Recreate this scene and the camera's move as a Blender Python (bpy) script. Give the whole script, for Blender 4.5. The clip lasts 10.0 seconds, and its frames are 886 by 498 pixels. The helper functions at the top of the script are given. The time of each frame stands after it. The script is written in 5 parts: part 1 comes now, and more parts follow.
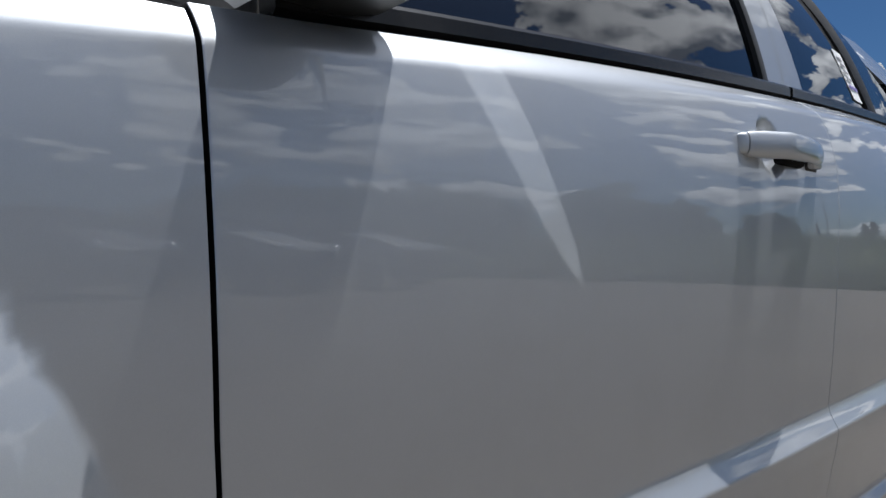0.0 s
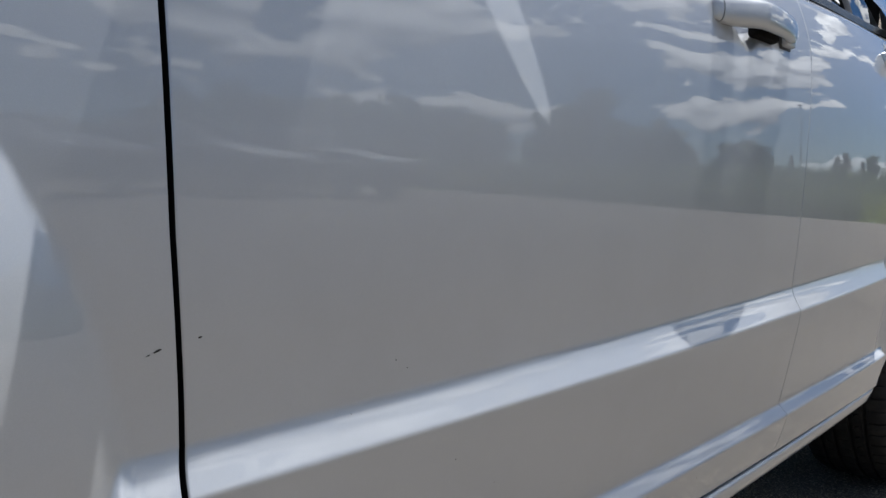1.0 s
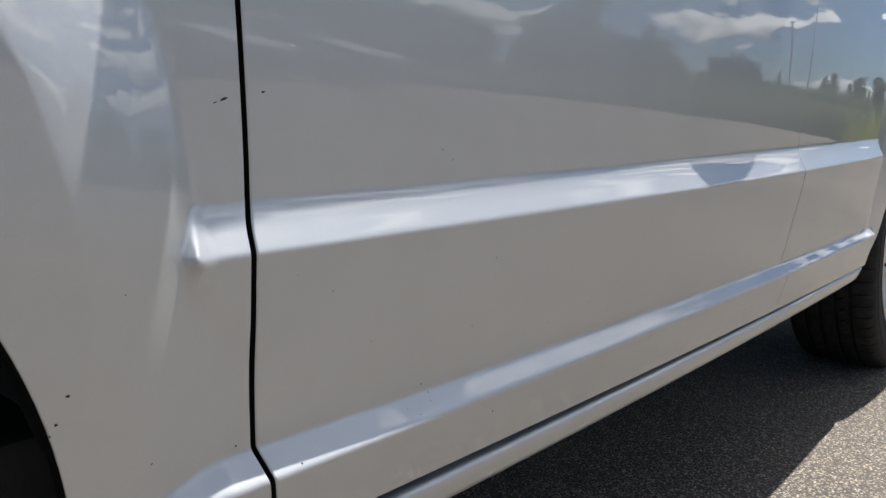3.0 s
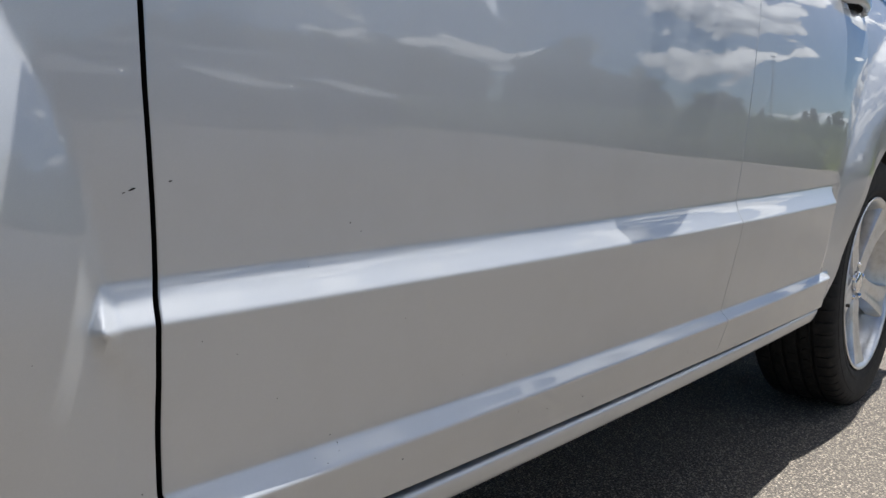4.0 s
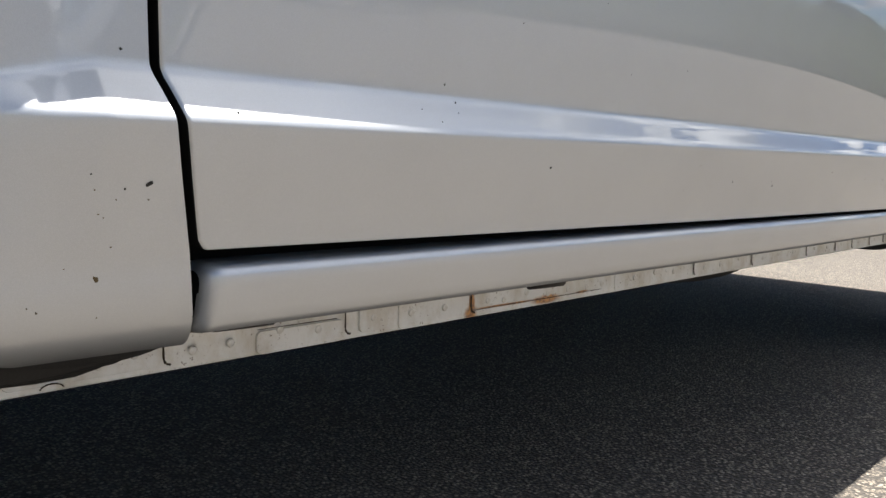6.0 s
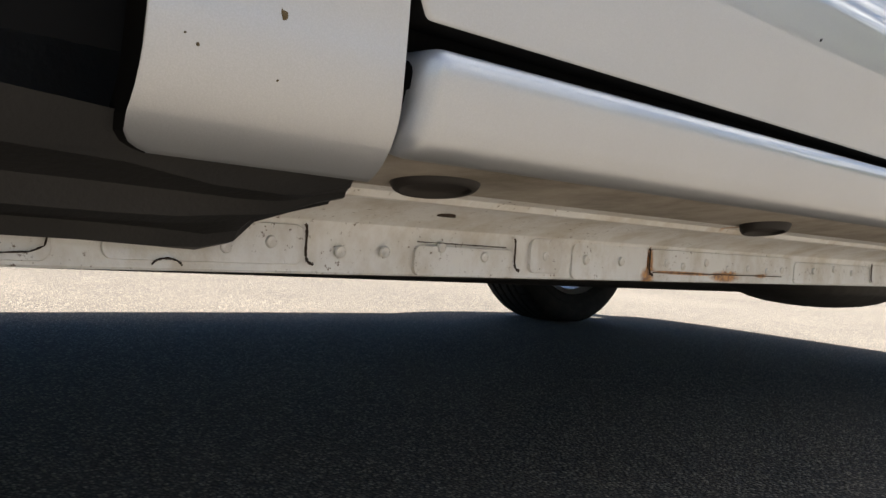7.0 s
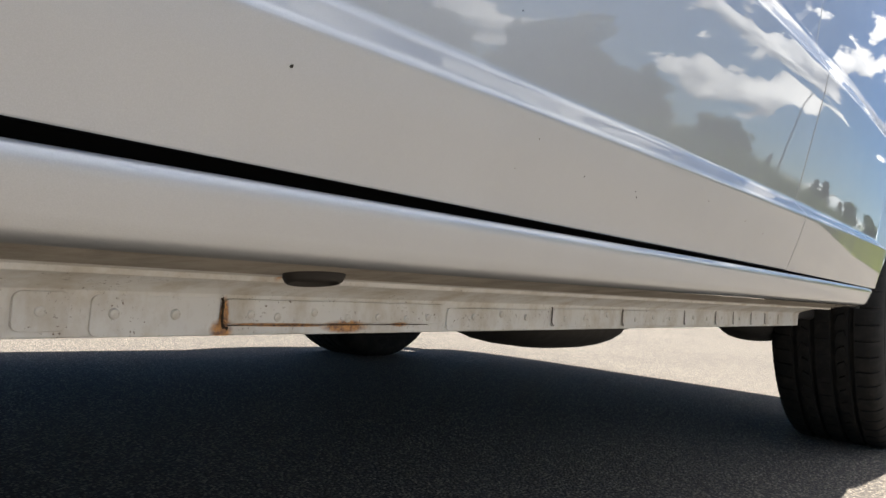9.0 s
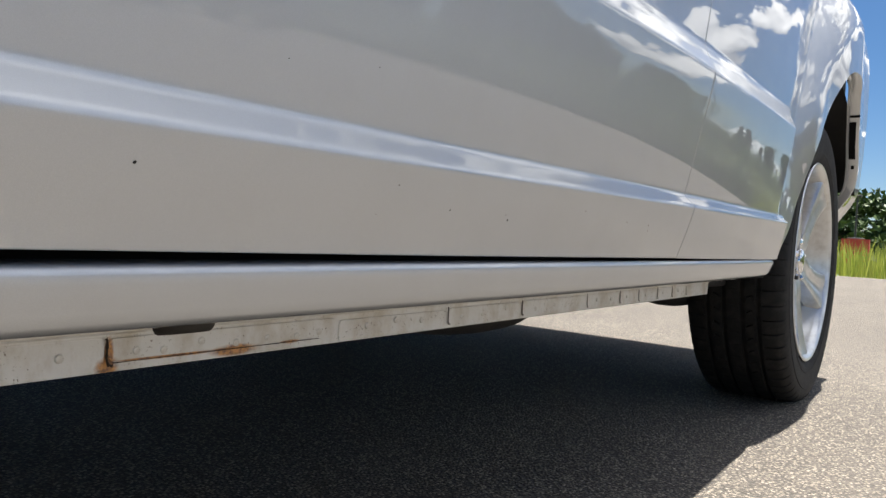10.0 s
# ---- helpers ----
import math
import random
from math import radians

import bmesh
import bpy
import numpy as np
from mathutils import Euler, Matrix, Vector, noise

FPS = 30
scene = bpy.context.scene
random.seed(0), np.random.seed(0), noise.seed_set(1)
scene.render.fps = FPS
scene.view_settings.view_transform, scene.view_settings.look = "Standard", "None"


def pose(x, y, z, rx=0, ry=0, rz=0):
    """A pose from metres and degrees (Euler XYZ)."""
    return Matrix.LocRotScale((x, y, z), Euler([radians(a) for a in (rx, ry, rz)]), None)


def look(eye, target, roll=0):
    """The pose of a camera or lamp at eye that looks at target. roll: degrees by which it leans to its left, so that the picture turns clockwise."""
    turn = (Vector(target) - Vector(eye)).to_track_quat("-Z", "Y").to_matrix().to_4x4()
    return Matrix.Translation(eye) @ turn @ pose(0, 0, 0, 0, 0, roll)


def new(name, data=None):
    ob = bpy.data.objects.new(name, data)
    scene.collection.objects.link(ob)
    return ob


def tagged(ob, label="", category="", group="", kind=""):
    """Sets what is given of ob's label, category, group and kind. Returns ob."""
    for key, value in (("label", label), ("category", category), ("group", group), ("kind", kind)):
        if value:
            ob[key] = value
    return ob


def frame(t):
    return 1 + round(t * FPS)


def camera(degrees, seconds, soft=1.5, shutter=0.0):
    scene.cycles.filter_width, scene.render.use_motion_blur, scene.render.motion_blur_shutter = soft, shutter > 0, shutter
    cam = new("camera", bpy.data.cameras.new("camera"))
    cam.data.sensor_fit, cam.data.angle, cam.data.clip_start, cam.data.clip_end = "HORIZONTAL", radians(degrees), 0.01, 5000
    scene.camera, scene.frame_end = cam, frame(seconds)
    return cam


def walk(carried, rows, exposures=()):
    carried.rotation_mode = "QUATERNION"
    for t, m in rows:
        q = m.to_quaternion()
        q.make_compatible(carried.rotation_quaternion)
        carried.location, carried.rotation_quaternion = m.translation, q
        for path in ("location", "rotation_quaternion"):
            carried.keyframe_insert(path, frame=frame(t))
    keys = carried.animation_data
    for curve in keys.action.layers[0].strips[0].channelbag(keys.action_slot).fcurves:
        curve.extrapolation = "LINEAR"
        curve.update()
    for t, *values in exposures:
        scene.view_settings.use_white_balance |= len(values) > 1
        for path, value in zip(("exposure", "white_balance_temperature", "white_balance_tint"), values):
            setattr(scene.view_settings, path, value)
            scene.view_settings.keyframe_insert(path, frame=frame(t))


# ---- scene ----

# ------------------------------------------------------------------ camera and its way
cam = camera(60.0, 10.0)
PATH = [
    (0, (-0.244, -0.442, 0.813), (1.161, 0.981, 0.845), 0.0),
    (0.2, (-0.237, -0.433, 0.795), (1.172, 0.986, 0.769), 0.0),
    (0.5, (-0.233, -0.434, 0.768), (1.158, 1.0, 0.684), 0.0),
    (1, (-0.232, -0.444, 0.72), (1.214, 0.933, 0.6), 0.5),
    (1.5, (-0.25, -0.427, 0.683), (1.232, 0.909, 0.547), 0.6),
    (2, (-0.252, -0.414, 0.636), (1.223, 0.916, 0.399), -0.7),
    (2.2, (-0.251, -0.402, 0.62), (1.226, 0.923, 0.37), -0.7),
    (3.3, (-0.288, -0.434, 0.605), (1.189, 0.884, 0.32), 0.8),
    (3.5, (-0.287, -0.455, 0.607), (1.188, 0.869, 0.343), 0.8),
    (4, (-0.264, -0.515, 0.654), (1.206, 0.82, 0.42), 1.2),
    (4.5, (-0.265, -0.557, 0.694), (1.205, 0.784, 0.489), 1.1),
    (5, (-0.269, -0.568, 0.645), (1.174, 0.805, 0.469), 0.8),
    (5.5, (-0.237, -0.459, 0.511), (1.193, 0.933, 0.378), 2.0),
    (5.8, (-0.159, -0.354, 0.4), (1.245, 1.063, 0.26), 1.8),
    (6, (-0.134, -0.301, 0.357), (1.258, 1.123, 0.171), 1.4),
    (6.2, (-0.125, -0.267, 0.322), (1.257, 1.169, 0.152), 2.0),
    (7.3, (-0.108, -0.159, 0.254), (1.186, 1.365, 0.292), 4.5),
    (7.5, (-0.094, -0.161, 0.266), (1.203, 1.359, 0.322), 4.5),
    (8, (-0.053, -0.183, 0.277), (1.262, 1.32, 0.376), 4.3),
    (8.2, (-0.033, -0.192, 0.272), (1.34, 1.259, 0.364), 4.3),
    (8.5, (-0.004, -0.207, 0.272), (1.437, 1.177, 0.373), 4.2),
    (8.6, (0.008, -0.213, 0.273), (1.473, 1.144, 0.378), 4.2),
    (9, (0.047, -0.25, 0.282), (1.604, 1.002, 0.378), 4.5),
    (9.5, (0.058, -0.29, 0.301), (1.678, 0.881, 0.345), 4.2),
    (10, (0.045, -0.315, 0.339), (1.68, 0.836, 0.312), 3.4),
]
EXPOSURES = [(0.0, 0.45, 5880, 10), (0.5, 0.84, 5920, 10), (1.0, 0.89, 6010, 10), (2.0, 0.89, 6250, 10), (3.5, 1.18, 6300, 10), (4.5, 1.02, 6030, 10),
             (5.5, 1.12, 6250, 10), (6.0, 1.62, 6450, 10), (7.5, 1.93, 6700, 10), (8.5, 1.93, 6650, 10), (9.0, 1.75, 6560, 10), (10.0, 1.52, 6430, 10)]
walk(cam, [(t, look(eye, target, roll)) for t, eye, target, roll in PATH], EXPOSURES)

# ------------------------------------------------------------------ sky and sun
SUN_WAY = Vector((-0.29, 0.052, -1.0)).normalized()      # the way the sunlight travels
CLOUD_SHIFT = 1.15
world = bpy.data.worlds.new("world")
scene.world = world
world.use_nodes = True
wt = world.node_tree
wt.nodes.clear()


def wnode(kind, **values):
    n = wt.nodes.new(kind)
    for k, v in values.items():
        n.inputs[k].default_value = v
    return n


sky = wt.nodes.new("ShaderNodeTexSky")
sky.sky_type = "NISHITA"
sky.sun_disc = False
sky.sun_elevation = math.asin(-SUN_WAY.z)
sky.sun_rotation = math.atan2(-SUN_WAY.x, -SUN_WAY.y)
sky.air_density, sky.dust_density, sky.ozone_density = 0.75, 0.60, 1.6
tc = wt.nodes.new("ShaderNodeTexCoord")
sep = wt.nodes.new("ShaderNodeSeparateXYZ")
wt.links.new(tc.outputs["Generated"], sep.inputs[0])


def wmath(op, a, b=None, clamp=False):
    n = wt.nodes.new("ShaderNodeMath")
    n.operation, n.use_clamp = op, clamp
    for i, v in enumerate((a, b)):
        if v is None:
            continue
        if isinstance(v, (int, float)):
            n.inputs[i].default_value = v
        else:
            wt.links.new(v, n.inputs[i])
    return n.outputs[0]


# cumulus: banks of large bodies with puffed edges, flatter towards the horizon, lit from above
def cloud_noise(at, scale, detail, rough):
    n = wnode("ShaderNodeTexNoise", Scale=scale, Detail=detail, Roughness=rough, Distortion=0.0)
    wt.links.new(at, n.inputs["Vector"])
    return n.outputs["Fac"]


def cloud_field(lift):
    c = wt.nodes.new("ShaderNodeCombineXYZ")
    wt.links.new(sep.outputs["X"], c.inputs[0])
    wt.links.new(sep.outputs["Y"], c.inputs[1])
    wt.links.new(wmath("ADD", wmath("MULTIPLY", wmath("POWER", wmath("MAXIMUM", sep.outputs["Z"], 0.0), 0.70), 2.0), CLOUD_SHIFT + lift), c.inputs[2])
    large, puffs = cloud_noise(c.outputs[0], 4.6, 2.0, 0.5), cloud_noise(c.outputs[0], 17.0, 7.0, 0.57)
    return wmath("ADD", large, wmath("MULTIPLY", wmath("SUBTRACT", puffs, 0.5), 0.42))


body, above = cloud_field(0.0), cloud_field(0.045)
cover = wt.nodes.new("ShaderNodeMapRange")
cover.interpolation_type = "SMOOTHSTEP"
cover.inputs["From Min"].default_value, cover.inputs["From Max"].default_value = 0.492, 0.520
# blue gaps between the banks, wider overhead, ahead of and behind the car
bank = wnode("ShaderNodeTexNoise", Scale=1.9, Detail=1.0)
bank_at = wt.nodes.new("ShaderNodeMapping")
bank_at.inputs["Location"].default_value, bank_at.inputs["Scale"].default_value = (2.0, 0.6, 0.0), (1, 1, 1.6)
wt.links.new(tc.outputs["Generated"], bank_at.inputs[0])
wt.links.new(bank_at.outputs[0], bank.inputs["Vector"])
gathered = wmath("ADD", body, wmath("MULTIPLY", wmath("SUBTRACT", bank.outputs["Fac"], 0.5), 0.20))
thin_front = wmath("MULTIPLY", wmath("MAXIMUM", wmath("SUBTRACT", 0.66, sep.outputs["X"]), 0.0), 0.05)
thin_top = wmath("MULTIPLY", wmath("MAXIMUM", wmath("SUBTRACT", sep.outputs["Z"], 0.62), 0.0), 1.6)
thin_far = wmath("MULTIPLY", wmath("ADD", sep.outputs["Y"], 0.02, clamp=True), 1.3)
wt.links.new(wmath("SUBTRACT", gathered, wmath("ADD", thin_front, wmath("ADD", thin_top, thin_far))), cover.inputs["Value"])
low = wt.nodes.new("ShaderNodeMapRange")
low.inputs["From Min"].default_value, low.inputs["From Max"].default_value = 0.015, 0.085
wt.links.new(sep.outputs["Z"], low.inputs["Value"])
mask = wmath("MULTIPLY", cover.outputs[0], low.outputs[0])
lit = wmath("ADD", wmath("MULTIPLY", wmath("SUBTRACT", body, above), 3.4), 0.55, clamp=True)
shade = wt.nodes.new("ShaderNodeValToRGB")
shade.color_ramp.elements[0].position, shade.color_ramp.elements[0].color = 0.22, (0.20, 0.22, 0.26, 1)
shade.color_ramp.elements[1].position, shade.color_ramp.elements[1].color = 0.92, (1.0, 0.99, 0.97, 1)
wt.links.new(lit, shade.inputs[0])
cloud_bg = wnode("ShaderNodeBackground", Strength=0.80)
wt.links.new(shade.outputs[0], cloud_bg.inputs["Color"])
sky_bg = wnode("ShaderNodeBackground", Strength=0.041)
deep = wt.nodes.new("ShaderNodeHueSaturation")
deep.inputs["Saturation"].default_value = 1.30
wt.links.new(sky.outputs[0], deep.inputs["Color"])
wt.links.new(deep.outputs[0], sky_bg.inputs["Color"])
mix = wt.nodes.new("ShaderNodeMixShader")
wt.links.new(mask, mix.inputs[0])
wt.links.new(sky_bg.outputs[0], mix.inputs[1])
wt.links.new(cloud_bg.outputs[0], mix.inputs[2])
# the pale glare of thin haze around the high sun
toward = wt.nodes.new("ShaderNodeVectorMath")
toward.operation = "DOT_PRODUCT"
wt.links.new(tc.outputs["Generated"], toward.inputs[0])
toward.inputs[1].default_value = -SUN_WAY
haze_bg = wnode("ShaderNodeBackground", Color=(1.0, 0.99, 0.97, 1), Strength=1.0)
haze_mix = wt.nodes.new("ShaderNodeMixShader")
wt.links.new(wmath("MULTIPLY", wmath("POWER", wmath("MAXIMUM", toward.outputs["Value"], 0.0), 8.0), 0.70), haze_mix.inputs[0])
wt.links.new(mix.outputs[0], haze_mix.inputs[1])
wt.links.new(haze_bg.outputs[0], haze_mix.inputs[2])
out = wt.nodes.new("ShaderNodeOutputWorld")
wt.links.new(haze_mix.outputs[0], out.inputs["Surface"])

sun = new("sun", bpy.data.lights.new("sun", "SUN"))
sun.data.energy, sun.data.angle, sun.data.color = 5.0, radians(0.53), (1.0, 0.955, 0.89)
sun.rotation_euler = SUN_WAY.to_track_quat("-Z", "Y").to_euler()
scene.view_settings.exposure = 0.0
# an added area lamp stands in for sun thrown by the mirror's glass
beam_lamp = new("added_mirror_beam", bpy.data.lights.new("added_mirror_beam", "AREA"))
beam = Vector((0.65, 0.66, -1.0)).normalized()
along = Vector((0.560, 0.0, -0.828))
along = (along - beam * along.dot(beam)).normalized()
beam_lamp.data.shape, beam_lamp.data.size, beam_lamp.data.size_y, beam_lamp.data.spread = "ELLIPSE", 0.262, 0.046, radians(1.2)
beam_lamp.data.energy, beam_lamp.data.color = 0.022, (1.0, 0.965, 0.91)
beam_lamp.matrix_world = Matrix.Translation(Vector((0.222, 0.0, 0.985)) - beam * 0.15) @ Matrix((along, -beam.cross(along), -beam)).transposed().to_4x4()

# ------------------------------------------------------------------ materials


class Mat:
    """A node material with short ways to its Principled shader and textures."""

    def __init__(self, name, color, rough=0.5, metal=0.0, **more):
        self.m = bpy.data.materials.new(name)
        self.m.use_nodes = True
        self.t = self.m.node_tree
        self.b = self.t.nodes["Principled BSDF"]
        self.set("Base Color", (*color, 1))
        self.set("Roughness", rough)
        self.set("Metallic", metal)
        for k, v in more.items():
            self.set(k.replace("_", " "), v)
        self.tc = self.t.nodes.new("ShaderNodeTexCoord")

    def set(self, socket, value):
        self.b.inputs[socket].default_value = value

    def link(self, a, b):
        self.t.links.new(a, b)

    def noise(self, scale, detail=4.0, rough=0.55, stretch=None, distortion=0.0, coord="Object"):
        n = self.t.nodes.new("ShaderNodeTexNoise")
        n.inputs["Scale"].default_value, n.inputs["Detail"].default_value = scale, detail
        n.inputs["Roughness"].default_value, n.inputs["Distortion"].default_value = rough, distortion
        src = self.tc.outputs[coord]
        if stretch:
            mp = self.t.nodes.new("ShaderNodeMapping")
            mp.inputs["Scale"].default_value = stretch
            self.link(src, mp.inputs[0])
            src = mp.outputs[0]
        self.link(src, n.inputs["Vector"])
        return n.outputs["Fac"]

    def cells(self, scale, feature="F1", out="Distance"):
        n = self.t.nodes.new("ShaderNodeTexVoronoi")
        n.feature = feature
        n.inputs["Scale"].default_value = scale
        self.link(self.tc.outputs["Object"], n.inputs["Vector"])
        return n.outputs[out]

    def ramp(self, fac, stops):
        r = self.t.nodes.new("ShaderNodeValToRGB")
        e = r.color_ramp.elements
        while len(e) < len(stops):
            e.new(0.5)
        for el, (p, c) in zip(e, stops):
            el.position = p
            el.color = (*c, 1) if isinstance(c, tuple) else (c, c, c, 1)
        self.link(fac, r.inputs[0])
        return r.outputs[0]

    def math(self, op, a, b=None, clamp=False):
        n = self.t.nodes.new("ShaderNodeMath")
        n.operation, n.use_clamp = op, clamp
        for i, v in enumerate((a, b)):
            if v is None:
                continue
            if isinstance(v, (int, float)):
                n.inputs[i].default_value = v
            else:
                self.link(v, n.inputs[i])
        return n.outputs[0]

    def mix(self, fac, a, b):
        n = self.t.nodes.new("ShaderNodeMix")
        n.data_type = "RGBA"
        for sock, v in ((n.inputs[0], fac), (n.inputs[6], a), (n.inputs[7], b)):
            if isinstance(v, tuple):
                sock.default_value = (*v, 1)
            elif isinstance(v, (int, float)):
                sock.default_value = v
            else:
                self.link(v, sock)
        return n.outputs[2]

    def spot(self, place, radii):
        """1 at a place in object space, falling to 0 at the given radii."""
        s = self.t.nodes.new("ShaderNodeVectorMath")
        s.operation = "SUBTRACT"
        self.link(self.tc.outputs["Object"], s.inputs[0])
        s.inputs[1].default_value = place
        d = self.t.nodes.new("ShaderNodeVectorMath")
        d.operation = "DIVIDE"
        self.link(s.outputs[0], d.inputs[0])
        d.inputs[1].default_value = radii
        l = self.t.nodes.new("ShaderNodeVectorMath")
        l.operation = "LENGTH"
        self.link(d.outputs[0], l.inputs[0])
        return self.math("SUBTRACT", 1.0, l.outputs["Value"], clamp=True)

    def color(self, out):
        self.link(out, self.b.inputs["Base Color"])
        return self

    def rough(self, out):
        self.link(out, self.b.inputs["Roughness"])
        return self

    def bump(self, height, strength=0.3, distance=0.01, socket="Normal"):
        n = self.t.nodes.new("ShaderNodeBump")
        n.inputs["Strength"].default_value, n.inputs["Distance"].default_value = strength, distance
        self.link(height, n.inputs["Height"])
        self.link(n.outputs[0], self.b.inputs[socket])
        return self


def paint(name, color, flake=True):
    """Lacquered paint; with flake it is metallic and falls off towards the edge of view."""
    m = Mat(name, color, 0.45, 0.68 if flake else 0.1, Coat_Weight=1.0, Coat_Roughness=0.013, Coat_IOR=1.60)
    if flake:
        m.set("Specular Tint", (0.25, 0.26, 0.28, 1))
    f = m.noise(2600.0, 1.0, 0.5)
    dust = m.noise(9.0, 6.0, 0.65)
    tone = m.mix(m.ramp(f, [(0.42, 0.0), (0.62, 1.0)]), tuple(c * 0.965 for c in color), tuple(min(1, c * 1.025) for c in color))
    m.color(m.mix(m.ramp(dust, [(0.45, 0.0), (0.8, 0.15)]), tone, (0.42, 0.39, 0.35)))
    m.rough(m.ramp(dust, [(0.3, 0.43), (0.8, 0.49)]))
    if flake:
        m.bump(m.noise(1500.0, 2.0, 0.6), 0.10, 0.0006)
    return m


M_PAINT = paint("silver_metallic_paint", (0.508, 0.525, 0.545)).m
# flat black for seals, and for shade painted into gaps and recesses
M_JAMB = Mat("black_seal_and_gap_shade", (0.006, 0.006, 0.006), 0.9, Specular_IOR_Level=0.1).m


def plastic(name, c, rough, dust=0.5, grain=0.25):
    m = Mat(name, (c, c, c * 1.03), rough)
    n = m.noise(420.0, 3.0)
    m.bump(n, grain, 0.0008)
    m.color(m.mix(m.ramp(m.noise(14.0, 6.0), [(0.4, 0.0), (0.75, dust)]), (c, c, c * 1.03), (0.055, 0.052, 0.050)))
    return m.m


M_PLASTIC = plastic("black_textured_plastic", 0.018, 0.55)
M_BELT = plastic("smooth_black_moulding", 0.007, 0.25, 0.10, 0.03)
M_BELT.node_tree.nodes["Principled BSDF"].inputs["Specular IOR Level"].default_value = 0.3
M_LINER = plastic("grey_black_splash_liner", 0.006, 0.60, 0.18)
M_GLASS = Mat("tinted_glass", (0.05, 0.06, 0.06), 0.01, Transmission_Weight=1.0, IOR=1.85).m
M_GLASS.node_tree.nodes["Principled BSDF"].inputs["Base Color"].default_value = (0.035, 0.045, 0.05, 1)
M_MIRROR = Mat("mirror_glass", (0.85, 0.87, 0.88), 0.03, 1.0).m
M_CHROME = Mat("chrome", (0.75, 0.75, 0.76), 0.08, 1.0).m
M_ALLOY = Mat("silver_alloy", (0.62, 0.63, 0.64), 0.32, 0.8, Coat_Weight=0.6, Coat_Roughness=0.08)
_d = M_ALLOY.noise(22.0, 6.0, 0.65)
M_ALLOY.color(M_ALLOY.mix(M_ALLOY.ramp(_d, [(0.48, 0.0), (0.8, 0.5)]), (0.62, 0.63, 0.64), (0.20, 0.17, 0.14)))
M_ALLOY = M_ALLOY.m
M_DARKMETAL = Mat("sooty_metal_and_lug_shade", (0.03, 0.028, 0.026), 0.65, 0.4)
M_DARKMETAL.bump(M_DARKMETAL.noise(60.0, 6.0), 0.4, 0.004)
M_DARKMETAL = M_DARKMETAL.m
M_DISC = Mat("brake_disc_steel", (0.25, 0.22, 0.20), 0.4, 0.9).m
M_CHIP = Mat("bare_primer_chip", (0.02, 0.018, 0.014), 0.85).m
M_DIRT = Mat("brown_road_dirt", (0.10, 0.07, 0.03), 0.95).m
M_INTERIOR = Mat("dark_cabin_cloth", (0.03, 0.03, 0.032), 0.9).m
M_PLUG = Mat("dark_brown_rubber", (0.014, 0.011, 0.009), 0.7).m
M_SEAM = Mat("dark_open_seam", (0.03, 0.018, 0.01), 0.9).m


def rubber():
    m = Mat("dusty_tyre_rubber", (0.022, 0.021, 0.020), 0.78, Specular_IOR_Level=0.3)
    n = m.noise(35.0, 7.0, 0.65)
    m.color(m.mix(m.ramp(n, [(0.45, 0.0), (0.78, 0.40)]), (0.010, 0.0098, 0.0095), (0.060, 0.053, 0.045)))
    m.bump(m.noise(300.0, 3.0), 0.3, 0.001)
    return m.m


M_RUBBER = rubber()


def underpaint():
    """Pale dirty body colour of the sill's underside and flange, with rust."""
    m = Mat("grimy_flange_paint", (0.52, 0.50, 0.46), 0.5, 0.1)
    grime = m.ramp(m.noise(26.0, 8.0, 0.68, stretch=(1, 1, 0.6)), [(0.44, 0.0), (0.68, 1.0)])
    fine = m.math("MULTIPLY", m.ramp(m.noise(430.0, 4.0, 0.6), [(0.62, 0.0), (0.69, 1.0)]), m.ramp(m.noise(38.0, 3.0, 0.6), [(0.42, 0.0), (0.56, 1.0)]))
    c = m.mix(grime, (0.68, 0.68, 0.67), (0.48, 0.435, 0.365))
    c = m.mix(m.math("MULTIPLY", fine, 0.9), c, (0.085, 0.048, 0.02))
    r = None
    for place, radii in (((0.3165, 0.128, 0.2530), (0.0035, 0.04, 0.016)), ((0.3160, 0.128, 0.2465), (0.0100, 0.04, 0.0085)),
                         ((0.4150, 0.128, 0.2495), (0.026, 0.04, 0.0055)), ((0.360, 0.128, 0.2500), (0.055, 0.04, 0.0016)), ((0.47, 0.128, 0.2515), (0.012, 0.04, 0.0022)),
                         ((0.31, 0.060, 0.282), (0.0045, 0.02, 0.008))):
        s = m.spot(place, radii)
        r = s if r is None else m.math("MAXIMUM", r, s)
    ragged = m.math("MULTIPLY", r, m.ramp(m.noise(240.0, 5.0, 0.7), [(0.25, 0.9), (0.65, 2.4)]), clamp=True)
    c = m.mix(m.ramp(ragged, [(0.12, 0.0), (0.85, 0.9)]), c, m.ramp(m.noise(330.0, 4.0), [(0.36, (0.13, 0.040, 0.010)), (0.62, (0.56, 0.25, 0.045))]))
    m.color(c)
    m.bump(m.noise(120.0, 6.0, 0.65), 0.35, 0.0016)
    return m.m


M_UNDER = underpaint()
# sill underside: grime, with its weaker light darkened into the colour
M_SHADED_GRIME = Mat("road_grimed_paint", (0.24, 0.215, 0.185), 0.55, 0.1)
M_SHADED_GRIME.color(M_SHADED_GRIME.mix(M_SHADED_GRIME.ramp(M_SHADED_GRIME.noise(30.0, 7.0, 0.65), [(0.40, 0.0), (0.70, 1.0)]), (0.33, 0.295, 0.25), (0.15, 0.128, 0.102)))
M_SHADED_GRIME.bump(M_SHADED_GRIME.noise(160.0, 5.0), 0.25, 0.001)
M_SHADED_GRIME = M_SHADED_GRIME.m


